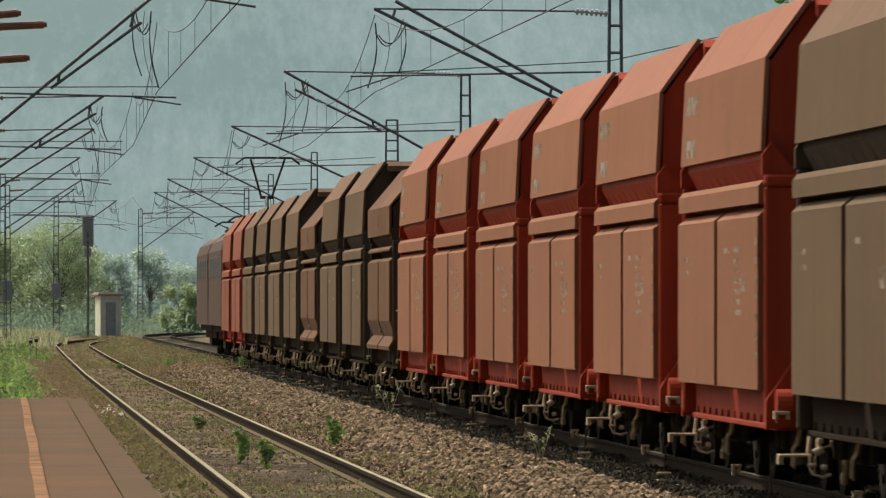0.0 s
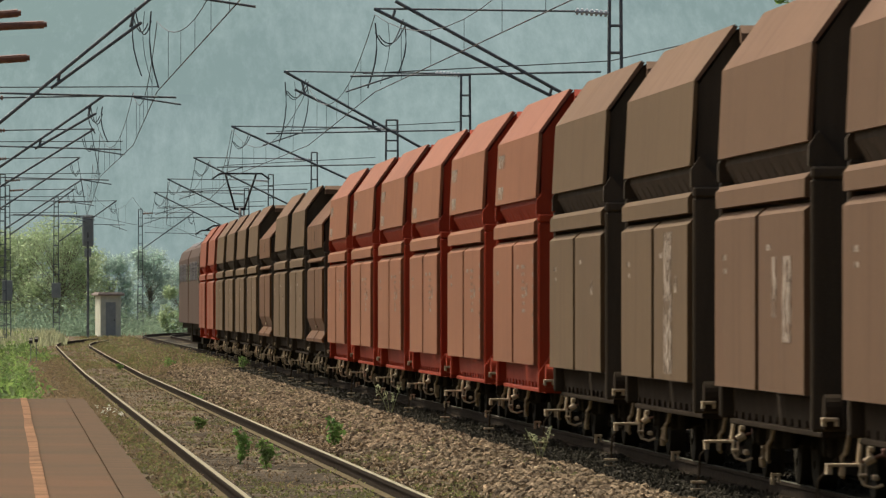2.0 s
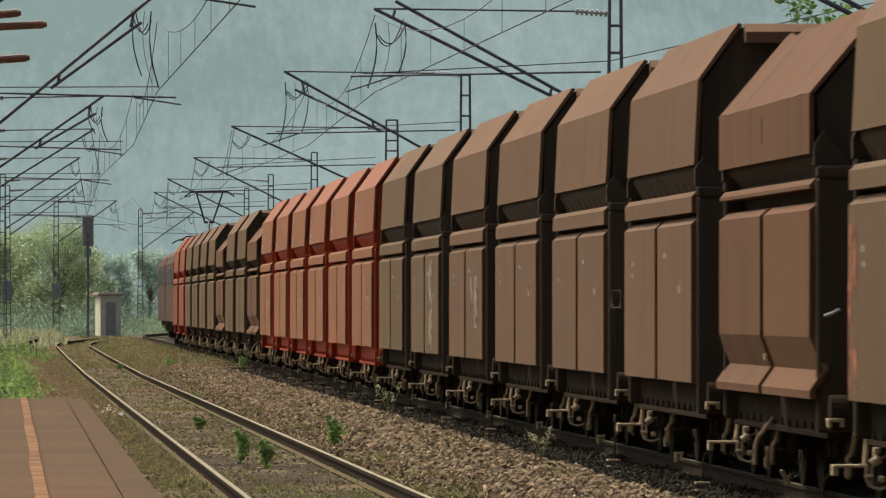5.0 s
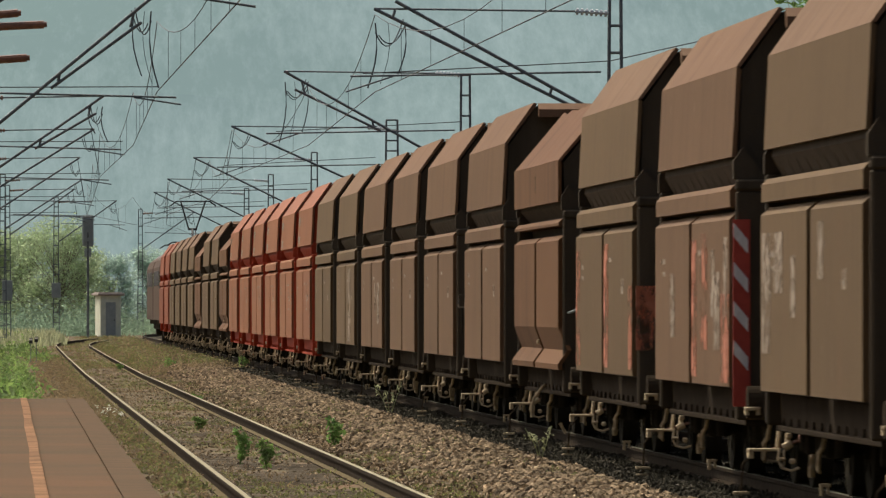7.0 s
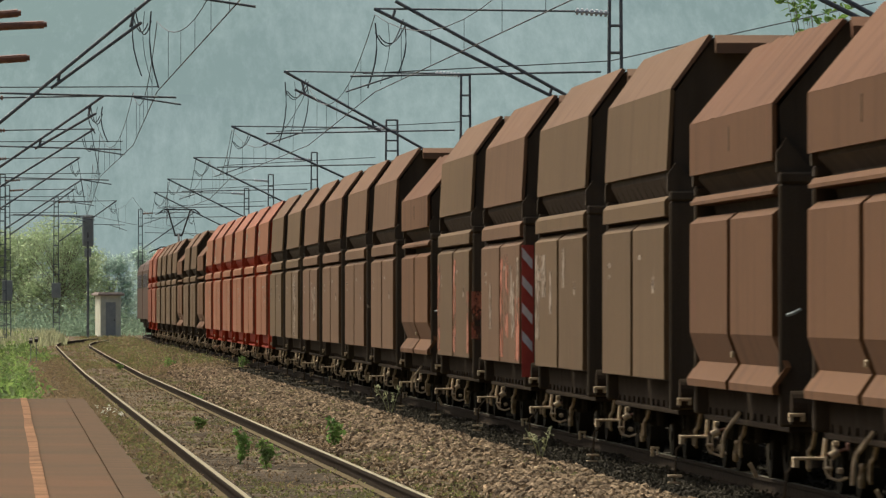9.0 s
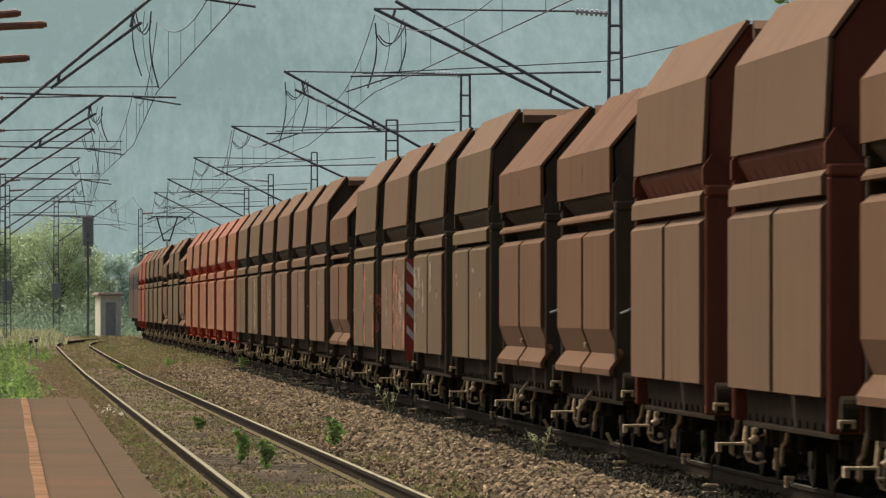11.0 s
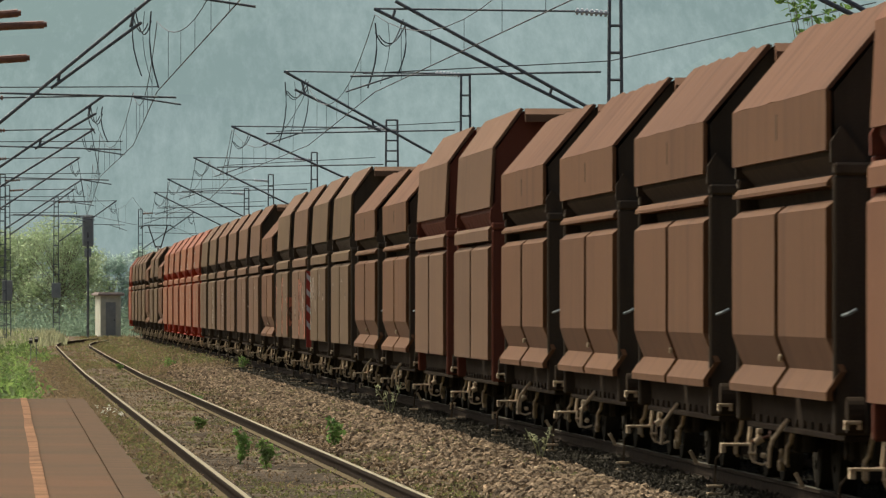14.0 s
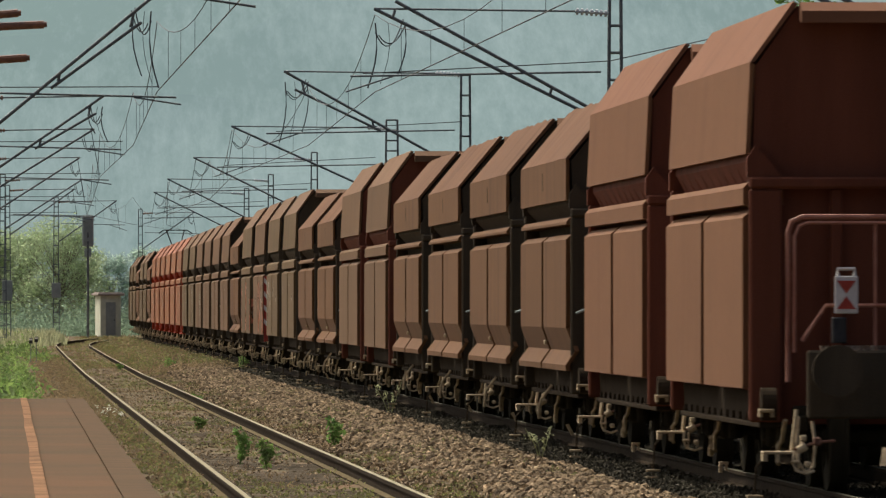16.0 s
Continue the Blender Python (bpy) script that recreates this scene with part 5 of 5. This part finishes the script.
clumps("far_verge", M_LEAF_OLIVE, 700, (3.8, 6.7), (280, 540), 0.4, 0.22, 0.08, 16, 29, "olive weeds between the tracks in the distance", "weeds")
clumps("tree_undergrowth", M_LEAF_MID, 500, (-9, 6.6), (560, 580), 0.9, 2.6, 0.2, 30, 44, "light green bushes below the trees", "bushes", power=1.0)
clumps("undergrowth", M_LEAF_MID, 2600, (-14, 40), (566, 720), 1.2, 1.8, 0.24, 26, 30, "hazy undergrowth below the distant trees", "bushes", power=1.0)
clumps("far_dry_weeds", M_LEAF_DRY, 700, (3.8, 6.7), (260, 540), 0.4, 0.2, 0.08, 16, 41, "dry brown weeds between the tracks in the distance", "weeds")
clumps("distant_track_weeds", M_LEAF_DRY, 700, (1.3, 4.6), (290, 500), 0.3, 0.10, 0.07, 14, 42, "dry weeds and cinders in the nearer track far off", "weeds")
clumps("distant_green_weeds", M_LEAF_OLIVE, 500, (1.3, 4.6), (290, 500), 0.3, 0.12, 0.07, 14, 43, "olive weeds in the nearer track far off", "weeds")
clumps("track_weeds", M_LEAF_OLIVE, 3200, (1.2, 5.7), (64, 330), 0.17, 0.10, 0.036, 20, 24, "low olive weeds growing in patches between the rails", "weeds", dens=(0.9, 0.10, 0.02))
clumps("track_dry_weeds", M_LEAF_DRY, 3600, (1.2, 6.0), (64, 330), 0.17, 0.07, 0.034, 16, 25, "low dry brown weeds in patches on the trackbed", "weeds", dens=(0.8, 0.09, 0.05))


def weed_plant(x, s, h, w, seed, material=None):
    p = thing("weed_plant", "single bushy green weed growing in the ballast", "plant", "weed plants", at=pose(x, s, ground_z(x, s)))
    bm = bmesh.new()
    rnd = random.Random(seed)
    for k in range(5):
        tube(bm, (rnd.uniform(-0.02, 0.02), rnd.uniform(-0.02, 0.02), -0.03), (rnd.uniform(-0.4, 0.4) * w, rnd.uniform(-0.4, 0.4) * w, h * rnd.uniform(0.7, 1)), 0.004, 4)
    part("stem", bm, M_LEAF_DARK, p)
    ob = new("leaves", leaf_cloud("leaves", material or (M_LEAF_DARK if seed % 2 else M_LEAF), [(0, 0, h * 0.3, w * 0.5, w * 0.5, h * 0.28), (0.04, 0, h * 0.6, w * 0.7, w * 0.7, h * 0.28), (-0.04, 0, h * 0.88, w * 0.45, w * 0.45, h * 0.2)], 130, 0.075, seed, lean=1.0))
    ob.parent = p


for u_, v_, h, w, seed in ((427, 822, 0.42, 0.14, 31), (470, 830, 0.33, 0.16, 32), (590, 790, 0.36, 0.20, 33), (352, 763, 0.20, 0.12, 34), (345, 712, 0.16, 0.16, 35), (212, 655, 0.18, 0.2, 38), (298, 655, 0.3, 0.3, 39), (430, 655, 0.34, 0.25, 40)):
    dist = (1.59 + 0.15) * F / (v_ - 543)
    dist = (1.59 - ground_z((u_ - 22) * dist / F, dist)) * F / (v_ - 543)
    weed_plant((u_ - 22) * dist / F, dist, h, w, seed)


def dry_stalks(x, s, h, seed):
    """A withered thistle: a few splayed pale stems with shrivelled leaves."""
    p = thing("thistle", "withered pale thistle stalks in the ballast", "plant", "thistles", at=pose(x, s, ground_z(x, s)))
    rnd = random.Random(seed)
    tips = [(-0.18, 1.0), (0.13, 1.08), (0.05, 0.7), (-0.06, 0.8)]
    for dx, q in tips:
        bm = bmesh.new()
        top = Vector((dx * h / 0.36, rnd.uniform(-0.1, 0.1), h * q))
        chain(bm, [(0, 0, -0.03), top * 0.45 + Vector((0.01, 0, 0.02)), top], 0.006, 4)
        part("stem", bm, M_LEAF_PALE, p)
        ob = new("leaves", leaf_cloud("leaves", M_LEAF_PALE, [(*(top * 0.8), 0.05, 0.05, h * 0.2)], 14, 0.05, seed + int(100 * q), lean=1.0))
        ob.parent = p


dry_stalks(6.06, 105.0, 0.36, 51)
dry_stalks(6.02, 146.0, 0.50, 52)

# a pair of low marker boards past the platform
for x, z in ((0.60, 0.42), (0.78, 0.46)):
    board = thing("marker_board", "small black marker board on a short post", "marker", "marker boards", at=pose(x, 300, -0.3))
    bm = bmesh.new()
    box(bm, -0.06, 0.06, -0.03, 0.03, z + 0.26, z + 0.44, 0.01)
    part("board", bm, M_BLACK, board)
    bm = bmesh.new()
    box(bm, -0.05, 0.05, -0.036, -0.031, z + 0.37, z + 0.42)
    part("white_band", bm, M_WHITE, board)
    bm = bmesh.new()
    tube(bm, (0, 0, -0.1), (0, 0, z + 0.27), 0.012, 6)
    part("post", bm, M_STEEL, board)


# ---- what moves ----
def spin_rows(y, z, radius):
    """A wheelset rolling forwards at the train's speed."""
    step = math.degrees(SPEED / FPS / radius)
    return [(k / FPS, pose(0, y, z, -(k * step) % 360)) for k in range(16 * FPS + 1)]


def motions():
    times = list(range(17))
    for i, w in enumerate(wagons):
        s0 = wagon_start(i)
        walk(w, [(t, on_track(s0 + SPEED * t)) for t in times])
    walk(loco, [(t, on_track(LOCO_START + SPEED * t)) for t in times])
    walk(front_loco, [(t, on_track(LOCO_START + 19.5 + SPEED * t)) for t in times])
    # all wheelsets of one place and size share one turning
    shared = {}
    for thing_ in wagons + [loco, front_loco]:
        for o in thing_.children_recursive:
            if o.name.split(".")[0] != "wheelset":
                continue
            p = o.matrix_basis.translation
            key = (round(p.y, 2), round(p.z, 2))
            if key not in shared:
                walk(o, spin_rows(p.y, p.z, p.z))
                shared[key] = o
            else:
                o.rotation_mode = "QUATERNION"
                o.animation_data_create()
                o.animation_data.action = shared[key].animation_data.action
                o.animation_data.action_slot = shared[key].animation_data.action_slot


motions()
